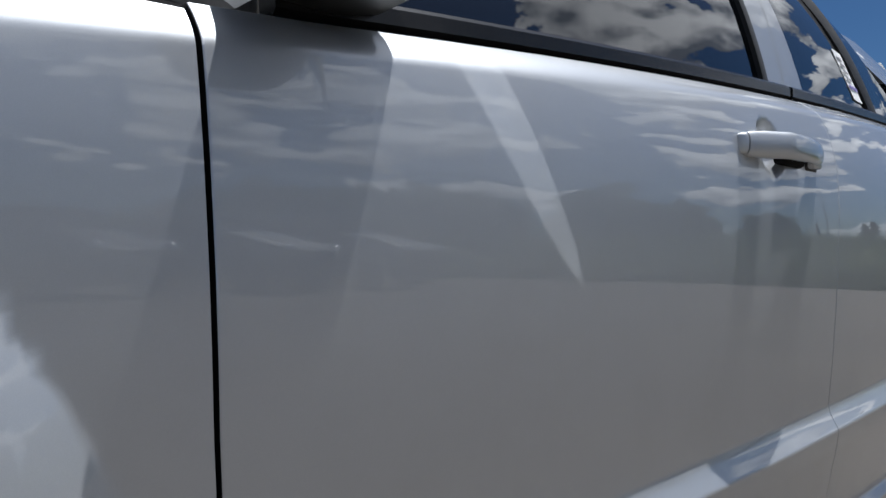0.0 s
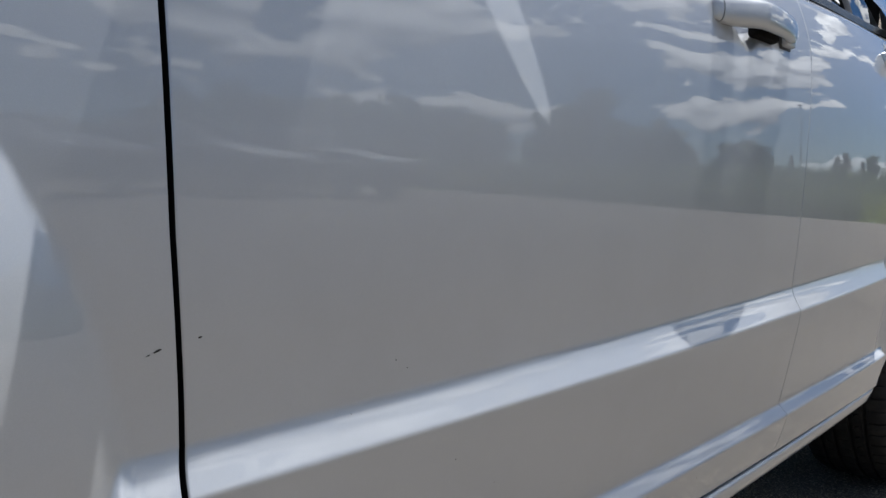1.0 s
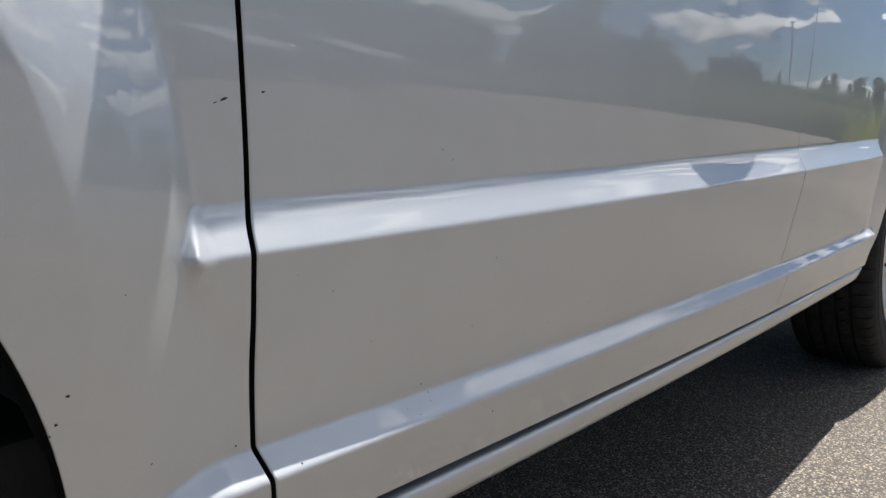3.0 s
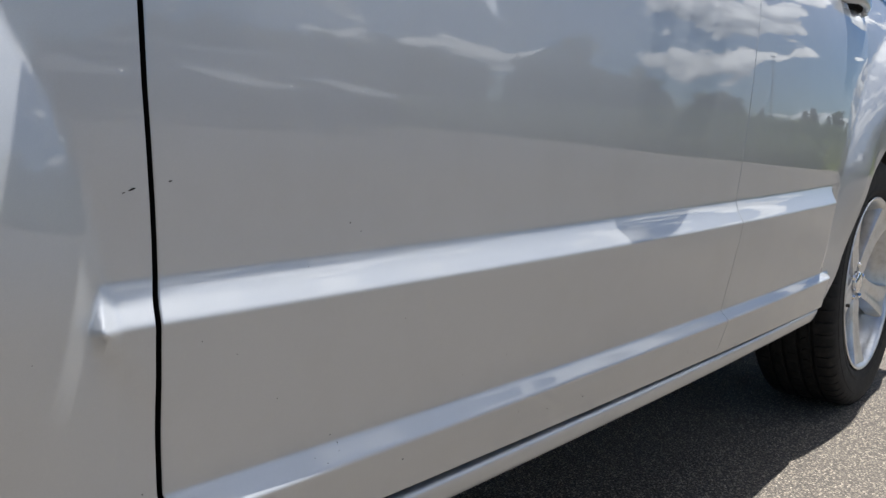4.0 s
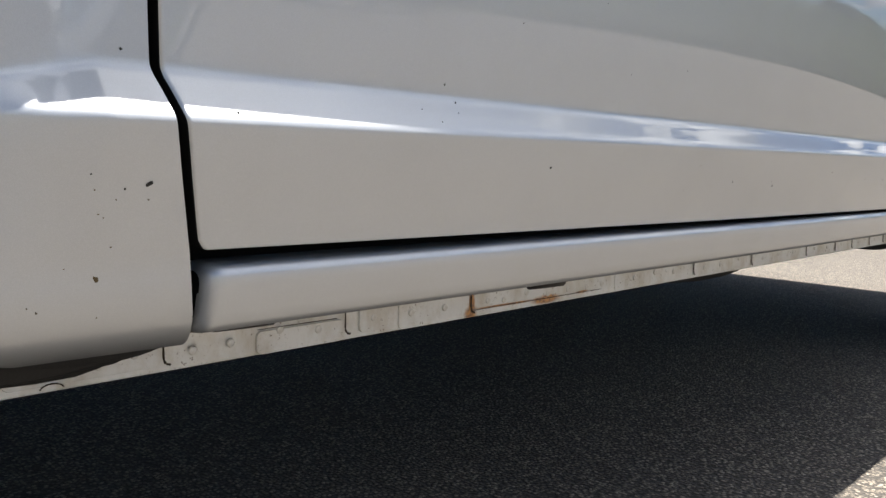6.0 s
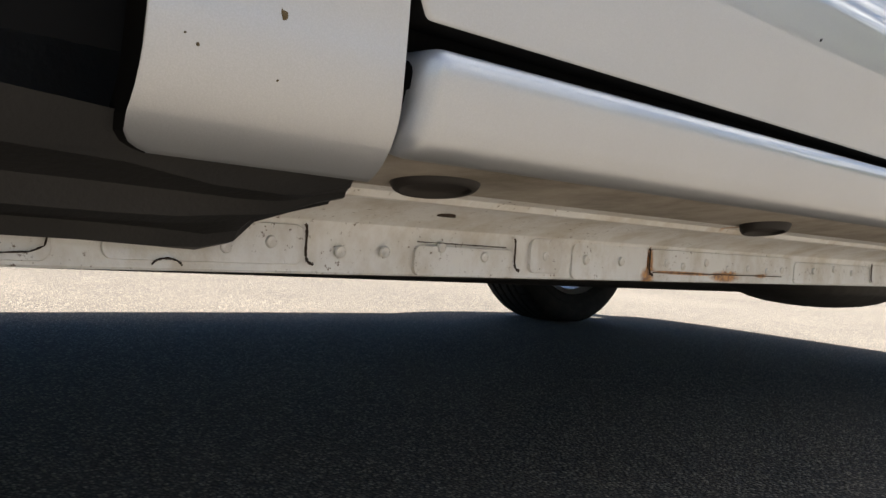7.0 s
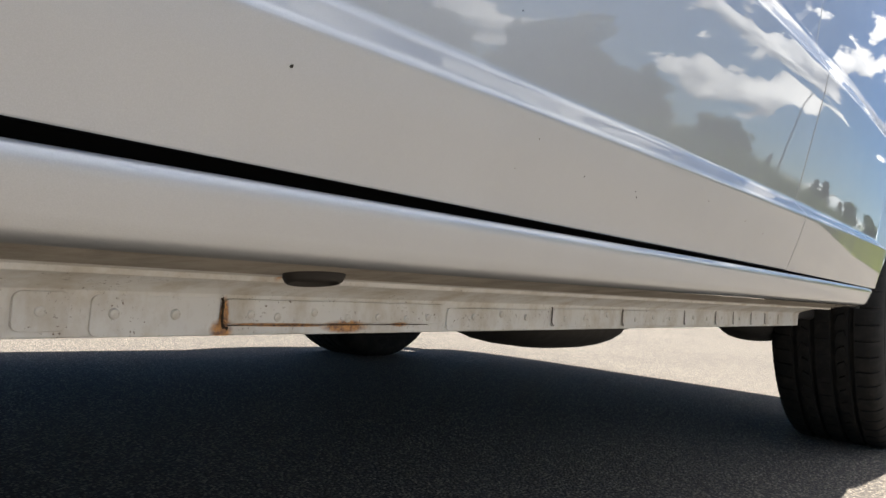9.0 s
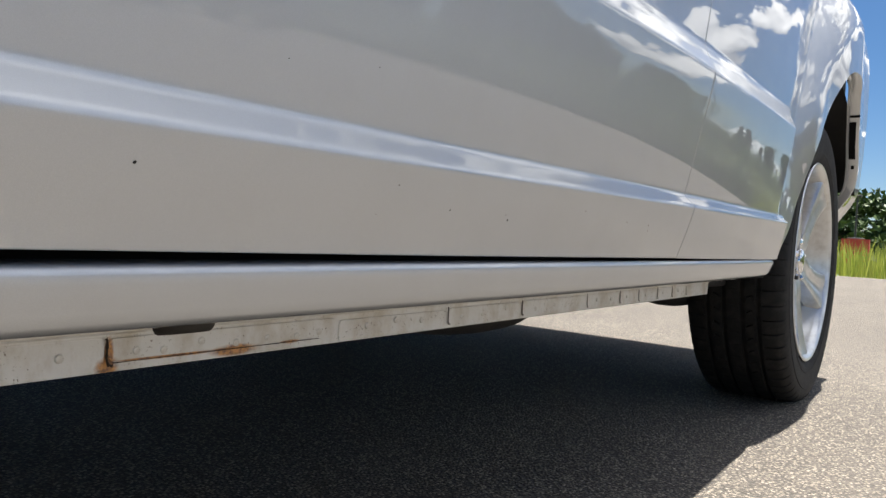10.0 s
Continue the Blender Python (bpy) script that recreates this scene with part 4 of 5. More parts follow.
WHEEL_Y = 0.121
wheel(HUB_R, WHEEL_Y, False, 20, "rear alloy wheel with five broad spokes")
wheel(HUB_F, WHEEL_Y, False, 50, "front alloy wheel with five broad spokes")
for w in (wheel(HUB_R, WIDTH - WHEEL_Y, True, 0, "rear alloy wheel on the far side"), wheel(HUB_F, WIDTH - WHEEL_Y, True, 33, "front alloy wheel on the far side")):
    w.location.z = lot_rise(WIDTH - WHEEL_Y)

# ---- door handles


def handle(x0, z0, parent, label):
    secs = []
    L = 0.244
    for t in np.linspace(0, 1, 27):
        x = x0 + L * t
        bow = min(1.0, 0.12 + 3.3 * t) * (math.sin(math.pi * (0.25 + 0.75 * t)) ** 0.6 if t > 0.34 else 1.0)
        bow = max(bow, 0.02)
        out_y = -0.008 - 0.031 * bow
        hh = np.interp(t, [0, 0.03, 0.12, 0.5, 0.85, 0.97, 1.0], [0.0145, 0.0160, 0.0175, 0.0172, 0.0160, 0.0125, 0.008])
        th = np.interp(t, [0, 0.18, 0.30, 0.70, 0.88, 1.0], [0.040, 0.034, 0.020, 0.020, 0.028, 0.030]) * (0.35 + 0.65 * bow)
        base = float(raw_y(np.array(x), np.array(z0)))
        sec = []
        for k in range(20):
            a = k * math.tau / 20
            ca, sa = math.cos(a), math.sin(a)
            yy = -math.copysign(abs(ca) ** 0.7, ca) * th / 2
            zz = math.copysign(abs(sa) ** 0.75, sa) * hh
            sec.append((x, base + out_y + th / 2 + yy, z0 + zz + 0.006 * (t - 0.5)))
        secs.append(sec)
    v, f = loft(secs, closed=True)
    h = mesh_object("door_handle", v, [q[::-1] for q in f], M_PAINT, parent, label, smooth=45)
    # pivot foot that meets the door, the fixed end cap and the thin dark joint before the bar
    bm = bmesh.new()
    base = float(raw_y(np.array(x0 + L - 0.023), np.array(z0)))
    box(bm, (x0 + L - 0.040, base - 0.013, z0 - 0.017), (x0 + L - 0.006, base + 0.012, z0 + 0.013), 0.004)
    part("handle_foot", bm, M_PAINT, h, smooth=40)
    bm = bmesh.new()
    box(bm, (x0 + L - 0.046, base - 0.004, z0 - 0.021), (x0 + L - 0.002, base + 0.012, z0 + 0.015), 0.003)
    part("gasket", bm, M_PLASTIC, h, "thin black rubber gasket", smooth=40)
    first, back = secs[0], float(raw_y(np.array(x0), np.array(z0))) + 0.006

    def ring(x, k):
        return [(x, back + (p[1] - back) * k, z0 - 0.003 + (p[2] - z0 + 0.003) * (0.45 + 0.55 * k)) for p in first]
    v, f = loft([ring(x0 - 0.0024, 0.88), ring(x0 + 0.0012, 0.88)], closed=True)
    mesh_object("handle_joint", v, [q[::-1] for q in f], M_PLASTIC, h, "thin black joint", smooth=40)
    v, f = loft([ring(x0 - 0.0105, 0.20), ring(x0 - 0.0098, 0.45), ring(x0 - 0.0078, 0.72), ring(x0 - 0.0045, 0.88), ring(x0 - 0.0020, 0.94)], closed=True)
    mesh_object("handle_cap", v, [q[::-1] for q in f], M_PAINT, h, smooth=60)
    # a black block stands in for the shade behind the bar
    mid_y = float(raw_y(np.array(x0 + 0.15), np.array(z0)))
    bm = bmesh.new()
    box(bm, (x0 + 0.098, mid_y - 0.014, z0 - 0.0205), (x0 + 0.172, mid_y + 0.004, z0 - 0.002), 0.006)
    part("lever_shade_block", bm, M_JAMB, h, "black block for the shade behind the pull bar", smooth=40)
    return h


handle(0.694, 0.963, front_door, "silver body-coloured pull handle")
handle(1.556, 1.027, rear_door, "silver body-coloured pull handle")

# ---- stone chips and dirt specks on the flank


def chip(x, z, size, parent, mat=M_CHIP, length=1.0, tilt=0.0, seed=0):
    rnd = random.Random(seed + int(x * 9000))
    y = float(body_y(x, z))
    n = 8
    pts = []
    for k in range(n):
        a = k * math.tau / n
        r = size * rnd.uniform(0.6, 1.15)
        dx, dz = r * length * math.cos(a), r * math.sin(a)
        c, s = math.cos(tilt), math.sin(tilt)
        px, pz = x + dx * c - dz * s, z + dx * s + dz * c
        pts.append((px, pz))
    secs = [[(px, float(body_y(px, pz)) + 0.0004, pz) for px, pz in pts], [(px, float(body_y(px, pz)) - 0.00025, pz) for px, pz in pts],
            [(x + (px - x) * 0.5, y - 0.00035, z + (pz - z) * 0.5) for px, pz in pts]]
    v, f = loft(secs, closed=True)
    mesh_object("paint_chip" if mat is M_CHIP else "dirt_speck", v, f, mat, parent, smooth=0)


for x, z, s, ln, tl in ((-0.0165, 0.6285, 0.00085, 3.6, 0.28), (-0.0225, 0.6262, 0.00035, 4.0, 0.4), (-0.0115, 0.404, 0.0007, 1, 0), (-0.0715, 0.412, 0.0006, 1.3, 0.4), (-0.004, 0.3515, 0.0009, 1.9, 0.5),
                       (-0.0135, 0.3495, 0.0005, 1, 0), (-0.122, 0.470, 0.0008, 1.5, 0.3), (-0.128, 0.455, 0.0008, 1.2, 0.6), (-0.131, 0.449, 0.0006, 1, 0),
                       (-0.112, 0.68, 0.0005, 1, 0), (-0.0265, 0.355, 0.0004, 1, 0), (-0.09, 0.52, 0.0004, 1, 0)):
    chip(x, z, s, fender, length=ln, tilt=tl)
for x, z, s, ln, tl in ((0.0105, 0.6340, 0.0007, 2.6, 0.25), (0.174, 0.597, 0.0006, 1, 0), (0.186, 0.589, 0.0005, 1.2, 0.5), (0.160, 0.407, 0.0006, 1, 0), (0.168, 0.398, 0.0006, 1.4, 0.6),
                       (0.166, 0.392, 0.0004, 1, 0), (0.032, 0.382, 0.0007, 1, 0), (0.241, 0.3645, 0.0009, 1, 0), (0.482, 0.3590, 0.0006, 1.2, 1.5), (0.561, 0.3565, 0.0008, 1.2, 1.2), (0.556, 0.360, 0.0005, 1, 0),
                       (0.235, 0.505, 0.0005, 1, 0), (0.06, 0.50, 0.0005, 1, 0), (0.10, 0.455, 0.0004, 1, 0), (0.03, 0.515, 0.0004, 1, 0), (0.40, 0.44, 0.0004, 1, 0), (0.13, 0.562, 0.0004, 1, 0), (0.33, 0.43, 0.0004, 1, 0),
                       (0.14, 0.392, 0.0004, 1, 0), (0.15, 0.386, 0.0004, 1, 0), (0.215, 0.447, 0.0004, 1, 0), (0.29, 0.47, 0.0004, 1, 0)):
    chip(x, z, s, front_door, length=ln, tilt=tl)
chip(-0.0215, 0.3140, 0.0011, fender, M_DIRT, 2.0, 1.9)
for x, z, s in ((-0.0425, 0.3015, 0.0005), (-0.046, 0.3035, 0.0003), (-0.02, 0.297, 0.0004)):
    chip(x, z, s, fender, M_DIRT)

_c = random.Random(51)
for _ in range(7):
    chip(_c.uniform(-0.047, 0.008), _c.uniform(0.286, 0.350), _c.uniform(0.0002, 0.00038), fender, M_DIRT, _c.uniform(1, 1.8), _c.uniform(0, 3))
for _ in range(7):
    chip(_c.uniform(0.30, 0.90), _c.uniform(0.340, 0.372), _c.uniform(0.0002, 0.0005), front_door, M_DIRT, _c.uniform(1, 1.8), _c.uniform(0, 3))

# ---- greenhouse, mirror, roof, ends


def flank_top(x, z):
    """The car's side above the belt."""
    b = float(z_belt(np.array(x)))
    t = (z - b) / (1.48 - b)
    return float(body_y(x, b)) + 0.012 + 0.07 * t + 0.07 * t * t + 0.05 * t ** 4


def glass_grid(name, bottom, top, x0, x1, parent, mat, label, off=0.006, slant0=0.0, slant1=0.0):
    """Curved glazing between two lines over x, its ends slanted."""
    n, m = 10, 14
    for_v = []
    for dy in (0.0, 0.004):
        for j in range(n):
            t = j / (n - 1)
            for i in range(m):
                s = i / (m - 1)
                x = (x0 + slant0 * t) * (1 - s) + (x1 + slant1 * t) * s
                z = bottom(x) * (1 - t) + top(x) * t
                for_v.append((x, flank_top(x, z) + off + dy, z))
    f = grid_faces(n, m) + grid_faces(n, m, base=n * m)
    ob = mesh_object(name, for_v, f, mat, parent, label)
    ob.visible_shadow = False
    return ob


def belt(x): return float(z_belt(np.array(x)))
def roofline(x): return 1.46 - 0.035 * (x - 0.9) ** 2


def strip(name, pts, width, depth, mat, parent, label=""):
    """A moulding along a line on the upper flank."""
    secs = []
    for k, (x, z) in enumerate(pts):
        a, b = pts[max(k - 1, 0)], pts[min(k + 1, len(pts) - 1)]
        d = Vector((b[0] - a[0], b[1] - a[1])).normalized()
        nx, nz = -d.y * width / 2, d.x * width / 2
        y = flank_top(x, z)
        secs.append([(x + nx, y - depth * 0.6, z + nz), (x + nx * 0.6, y - depth, z + nz * 0.6), (x - nx * 0.6, y - depth, z - nz * 0.6), (x - nx, y - depth * 0.6, z - nz), (x - nx, y + 0.012, z - nz), (x + nx, y + 0.012, z + nz)])
    v, f = loft(secs, closed=True)
    return mesh_object(name, v, f, mat, parent, label, smooth=35)


def upper(side_parent_front, side_parent_rear):
    xs = np.linspace(0.055, 1.030, 24)
    strip("belt_moulding", [(x, belt(x) + 0.013) for x in xs], 0.022, 0.010, M_BELT, side_parent_front, "black belt moulding")
    strip("belt_seal", [(x, belt(x) - 0.002) for x in xs], 0.010, 0.004, M_JAMB, side_parent_front, "black rubber seal lip")
    strip("belt_moulding", [(x, belt(x) + 0.013) for x in np.linspace(1.042, 1.95, 20)], 0.022, 0.010, M_BELT, side_parent_rear, "black belt moulding")
    strip("belt_seal", [(x, belt(x) - 0.002) for x in np.linspace(1.042, 1.95, 20)], 0.010, 0.004, M_JAMB, side_parent_rear, "black rubber seal lip")
    glass_grid("window_glass", lambda x: belt(x) + 0.018, lambda x: roofline(x) - 0.04, 0.06, 0.947, side_parent_front, M_GLASS, "tinted side window", slant0=0.52, slant1=-0.035)
    glass_grid("window_glass", lambda x: belt(x) + 0.018, lambda x: roofline(x) - 0.04, 1.135, 1.60, side_parent_rear, M_GLASS, "tinted rear side window", slant0=-0.06, slant1=-0.17)
    glass_grid("window_frame", lambda x: belt(x) + 0.018, lambda x: roofline(x) - 0.03, 0.962, 1.0345, side_parent_front, M_PAINT, "silver door frame beside the window", off=0.0, slant0=-0.035, slant1=0.01)
    glass_grid("window_frame", lambda x: belt(x) + 0.018, lambda x: roofline(x) - 0.03, 1.0395, 1.130, side_parent_rear, M_PAINT, "silver door frame beside the window", off=0.0, slant0=0.01, slant1=-0.06)
    strip("window_channel", [(0.9545 - 0.035 * t, belt(0.94) + 0.018 + t * (roofline(0.9) - 0.04 - belt(0.94) - 0.018)) for t in np.linspace(0, 1, 12)], 0.018, 0.003, M_PLASTIC, side_parent_front, "black glass run channel")
    strip("window_channel", [(1.618 - 0.17 * t, belt(1.63) + 0.018 + t * (roofline(1.5) - 0.04 - belt(1.63) - 0.018)) for t in np.linspace(0, 1, 12)], 0.034, 0.003, M_PLASTIC, side_parent_rear, "black glass run channel")
    glass_grid("quarter_glass", lambda x: belt(x) + 0.018, lambda x: roofline(x) - 0.05, 1.648, 1.95, side_parent_rear, M_GLASS, "dark fixed quarter glass", slant0=-0.17, slant1=-0.30)


upper(front_door, rear_door)
# sticker inside the rear quarter pane with a few printed bars
def on_glass(name, x0, x1, z0, z1, mat, parent, off, label=""):
    v = [(x, flank_top(x, z) + off, z) for x, z in ((x0 - 0.5 * (z0 - 1.152), z0), (x1 - 0.5 * (z0 - 1.152), z0), (x1 - 0.5 * (z1 - 1.152), z1), (x0 - 0.5 * (z1 - 1.152), z1))]
    v += [(x, y + 0.0006, z) for x, y, z in v]
    return mesh_object(name, v, [(0, 1, 2, 3), (7, 6, 5, 4), (0, 4, 5, 1), (1, 5, 6, 2), (2, 6, 7, 3), (3, 7, 4, 0)], mat, parent, label, smooth=0)


stick = on_glass("window_sticker", 1.498, 1.560, 1.152, 1.256, M_STICKER, rear_door, 0.0035, "white paper sticker with faint print")
on_glass("printed_bar", 1.499, 1.559, 1.176, 1.183, M_PRINT, stick, 0.0028)
for k in range(4):
    on_glass("printed_bar", 1.506, 1.543 - 0.004 * (k % 2), 1.194 + k * 0.014, 1.200 + k * 0.014, M_INK, stick, 0.0028)


for ob in [c for p in (front_door, rear_door) for c in p.children if c.name.split(".")[0] in ("window_glass", "window_frame", "window_channel", "belt_moulding", "belt_seal", "quarter_glass")]:
    twin = new(ob.name.split(".")[0], ob.data)
    twin.parent, twin.matrix_local, twin.visible_shadow = car, FAR, ob.visible_shadow
    tagged(twin, ob["label"])


def mirror():
    secs = []
    for t in np.linspace(0, 1, 15):
        y = -0.050 - 0.190 * t
        s = (0.55 + 0.45 * math.sin(math.pi * min(1, 0.12 + 0.80 * t))) * (1 if t < 0.9 else (1 - (t - 0.9) * 3.0))
        cx, cz = 0.062 + 0.020 * t, 1.062 + 0.020 * t
        hx, hz = 0.062 * s, 0.088 * s
        sec = []
        for k in range(24):
            a = k * math.tau / 24
            ca, sa = math.cos(a), math.sin(a)
            sec.append((cx + math.copysign(abs(ca) ** 0.75, ca) * hx, y, cz + math.copysign(abs(sa) ** 0.7, sa) * hz))
        secs.append(sec)
    v, f = loft(secs, closed=True)
    m = mesh_object("door_mirror", v, f, M_PLASTIC, front_door, "black plastic door mirror", smooth=50)
    # the foot's sections are shaped for the shadow cast on the door
    secs = []
    for y, cx, wide, hz in ((0.035, 0.076, 0.072, 0.040), (0.010, 0.077, 0.071, 0.038), (-0.0192, 0.080, 0.068, 0.035), (-0.0202, 0.041, 0.031, 0.034), (-0.048, 0.050, 0.036, 0.033), (-0.053, 0.040, 0.036, 0.030), (-0.075, 0.036, 0.034, 0.030)):
        secs.append([(cx + c * wide, y - (0.0045 * max(c, 0) if y > -0.051 else 0.0), 1.046 + d * hz) for c, d in ((-1, -1), (-0.4, -1.1), (0.5, -1.1), (1, -0.9), (0.8, 0.5), (0.2, 1.1), (-0.6, 0.9))])
    v, f = loft(secs, closed=True)
    mesh_object("mirror_foot", v, f, M_PLASTIC, m, "black mirror mounting foot", smooth=40)
    # the glass is turned to agree with the added lamp's beam
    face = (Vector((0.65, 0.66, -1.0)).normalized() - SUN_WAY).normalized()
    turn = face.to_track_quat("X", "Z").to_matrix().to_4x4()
    bm = bmesh.new()
    box(bm, (-0.003, -0.082, -0.058), (0.003, 0.082, 0.058), 0.002, Matrix.Translation((0.142, -0.150, 1.068)) @ turn)
    part("mirror_glass", bm, M_MIRROR, m, "reflecting mirror glass")


mirror()


def shell_parts():
    """Roof, bonnet, tail and screens that close the body."""
    yc = WIDTH / 2
    def slab(name, rows, mat, label):
        v, f = loft(rows, closed=False)
        ob = mesh_object(name, v, f, mat, car, label, smooth=40)
        ob.visible_shadow = name not in ("windscreen", "rear_window")
    roof = []
    for x in np.linspace(0.52, 2.35, 20):
        zr = roofline(min(x, 1.9)) - 0.03 - max(0, x - 1.9) * 0.12
        e = 0.265
        roof.append([(x, e - 0.03, zr - 0.012), (x, e + 0.02, zr + 0.012), (x, e + 0.12, zr + 0.035), (x, yc, zr + 0.055), (x, WIDTH - e - 0.12, zr + 0.035), (x, WIDTH - e - 0.02, zr + 0.012), (x, WIDTH - e + 0.03, zr - 0.012)])
    slab("roof", roof, M_PAINT, "silver metal roof")
    ws = []
    for t in np.linspace(0, 1, 10):
        x, z, e = -0.30 + 0.84 * t, 1.03 + 0.40 * t, 0.13 + 0.115 * t
        ws.append([(x + 0.05, e, z - 0.01), (x - 0.02, yc * 0.6, z + 0.004), (x - 0.05, yc, z + 0.008), (x - 0.02, WIDTH - yc * 0.6, z + 0.004), (x + 0.05, WIDTH - e, z - 0.01)])
    slab("windscreen", ws, M_GLASS, "tinted windscreen")
    for s in (0, 1):
        pts = []
        for t in np.linspace(0, 1, 14):
            x, z = 0.0 + 0.60 * t, 1.005 + 0.425 * t
            y = 0.075 + 0.165 * t
            y = y if s == 0 else WIDTH - y
            g = 1 if s == 0 else -1
            pts.append([(x - 0.25 * (1 - t), y - g * 0.01 * (1 - t), z + 0.012), (x, y - 0.012 * g, z + 0.012), (x + 0.045, y - 0.004 * g, z - 0.004), (x + 0.04, y + 0.03 * g, z), (x - 0.03 - 0.2 * (1 - t), y + 0.04 * g, z + 0.014)])
        v, f = loft(pts, closed=True)
        mesh_object("windscreen_pillar", v, f, M_PAINT, car, "silver windscreen pillar", smooth=40)
    hood = []
    for x in np.linspace(-1.36, -0.22, 18):
        t = (x + 1.36) / 1.14
        z = 0.80 + 0.215 * t ** 0.55
        e = float(body_y(max(x, -1.2), 0.9)) + 0.03 + 0.10 * (1 - t) ** 2
        hood.append([(x, e, z - 0.045), (x, e + 0.02, z - 0.012), (x, e + 0.12, z + 0.016), (x, yc, z + 0.045), (x, WIDTH - e - 0.12, z + 0.016), (x, WIDTH - e - 0.02, z - 0.012), (x, WIDTH - e, z - 0.045)])
    slab("bonnet", hood, M_PAINT, "silver bonnet")
    for nm, sgn, x_end, zs, lab in (("front_bumper", -1, -1.42, (0.24, 0.30, 0.42, 0.55, 0.68, 0.79), "silver front bumper with dark grille"), ("rear_bumper", 1, 2.86, (0.28, 0.33, 0.45, 0.58, 0.70), "silver rear bumper")):
        rows = []
        x_in = -1.20 if sgn < 0 else 2.62
        for z in zs:
            row = []
            for t in np.linspace(0, 1, 21):
                a = math.pi * t
                y = yc - (yc - (0.125 if sgn < 0 else 0.078)) * math.copysign(abs(math.cos(a)) ** 0.55, math.cos(a))
                dx = (x_end - x_in) * abs(math.sin(a)) ** 0.55 * (0.96 if z in (zs[0], zs[-1]) else 1.0)
                row.append((x_in + dx, y, z))
            rows.append(row)
        slab(nm, rows, M_PAINT, lab)
    tail = []
    for z, x in ((0.70, 2.84), (0.80, 2.80), (0.95, 2.77), (1.06, 2.74)):
        tail.append([(2.60, 0.05, z), (x - 0.03, 0.12, z), (x, 0.4, z), (x + 0.02, yc, z), (x, WIDTH - 0.4, z), (x - 0.03, WIDTH - 0.12, z), (2.60, WIDTH - 0.05, z)])
    slab("tailgate", tail, M_PAINT, "silver tailgate")
    rw = []
    for t in np.linspace(0, 1, 8):
        x, z, e = 2.74 - 0.42 * t, 1.06 + 0.335 * t, 0.13 + 0.12 * t
        rw.append([(x - 0.08, e, z), (x, e + 0.12, z), (x + 0.02, yc, z + 0.01), (x, WIDTH - e - 0.12, z), (x - 0.08, WIDTH - e, z)])
    slab("rear_window", rw, M_GLASS, "dark rear window")
    for s in (0, 1):
        q = []
        for t in np.linspace(0, 1, 8):
            b = 1.175
            z = b + (1.405 - b) * t
            x0, x1 = 1.97 - 0.25 * t, 2.68 - 0.40 * t
            y = 0.085 + 0.16 * t
            y = y if s == 0 else WIDTH - y
            q.append([(x0, y, z), ((x0 + x1) / 2, y, z), (x1, y + (0.03 if s == 0 else -0.03), z)])
        slab("rear_pillar", q, M_PAINT, "broad silver rear pillar")
        sh = []
        for x in np.linspace(1.90, 2.68, 10):
            y0 = float(body_y(x, 1.10)) - 0.004
            g = lambda y: y if s == 0 else WIDTH - y
            sh.append([(x, g(y0), 1.10), (x, g(y0 + 0.015), 1.14), (x, g(0.085), 1.178)])
        slab("shoulder", sh, M_PAINT, "silver shoulder below the rear pillar")
    # cabin and floor; unseen boxes are widened to stop sun leaking through
    bm = bmesh.new()
    box(bm, (0.05, 0.22, 0.60), (2.5, WIDTH - 0.22, 0.95), 0.05)
    box(bm, (-0.10, 0.060, 0.42), (1.60, WIDTH - 0.060, 0.605), 0.01)
    box(bm, (1.55, 0.36, 0.42), (2.70, WIDTH - 0.36, 0.605), 0.01)
    box(bm, (-1.15, 0.36, 0.42), (-0.05, WIDTH - 0.36, 0.75), 0.01)
    part("cabin_floor", bm, M_INTERIOR, car, "dark cabin lining")
    for x in (0.62, 1.55):
        for y in (0.42, WIDTH - 0.42):
            bm = bmesh.new()
            box(bm, (x, y - 0.22, 0.92), (x + 0.16, y + 0.22, 1.22), 0.05, Matrix.Rotation(0, 4, "Y"))
            box(bm, (x + 0.07, y - 0.12, 1.22), (x + 0.17, y + 0.12, 1.38), 0.04)
            part("seat", bm, M_INTERIOR, car, "dark cloth seat")
    bm = bmesh.new()
    box(bm, (-1.1, 0.135, 0.272), (2.55, WIDTH - 0.135, 0.40), 0.01)
    # unseen lower block, added to keep light off the ground below
    box(bm, (-0.9, 0.60, 0.215), (2.4, WIDTH - 0.55, 0.28), 0.02)
    part("underbody", bm, M_DARKMETAL, car, "sooty black underbody with an added light-blocking block")
    bm = bmesh.new()
    tube(bm, (-0.2, 0.62, 0.235), (1.9, 0.62, 0.235), 0.028, segs=14)
    part("exhaust_pipe", bm, M_DARKMETAL, car, "dark sooty exhaust pipe")
    for nm, c, r, lab in (("heat_shield", (0.90, 0.27, 0.262), (0.16, 0.09, 0.048), "dark rounded tank end below the flange"), ("trailing_arm", (1.84, 0.27, 0.270), (0.20, 0.06, 0.055), "black rear suspension arm"), ("jack_pad", (-0.17, 0.155, 0.245), (0.075, 0.03, 0.020), "dirty jacking pad")):
        bm = bmesh.new()
        bmesh.ops.create_uvsphere(bm, u_segments=28, v_segments=14, radius=1.0)
        for v in bm.verts:
            v.co = Vector([math.copysign(abs(v.co[i]) ** 0.8, v.co[i]) * r[i] + c[i] for i in range(3)])
        part(nm, bm, M_DARKMETAL, car, lab, smooth=60)
    bm = bmesh.new()
    tube(bm, (HUB_R, 0.14, 0.33), (HUB_R, WIDTH - 0.14, 0.33), 0.035, segs=14)
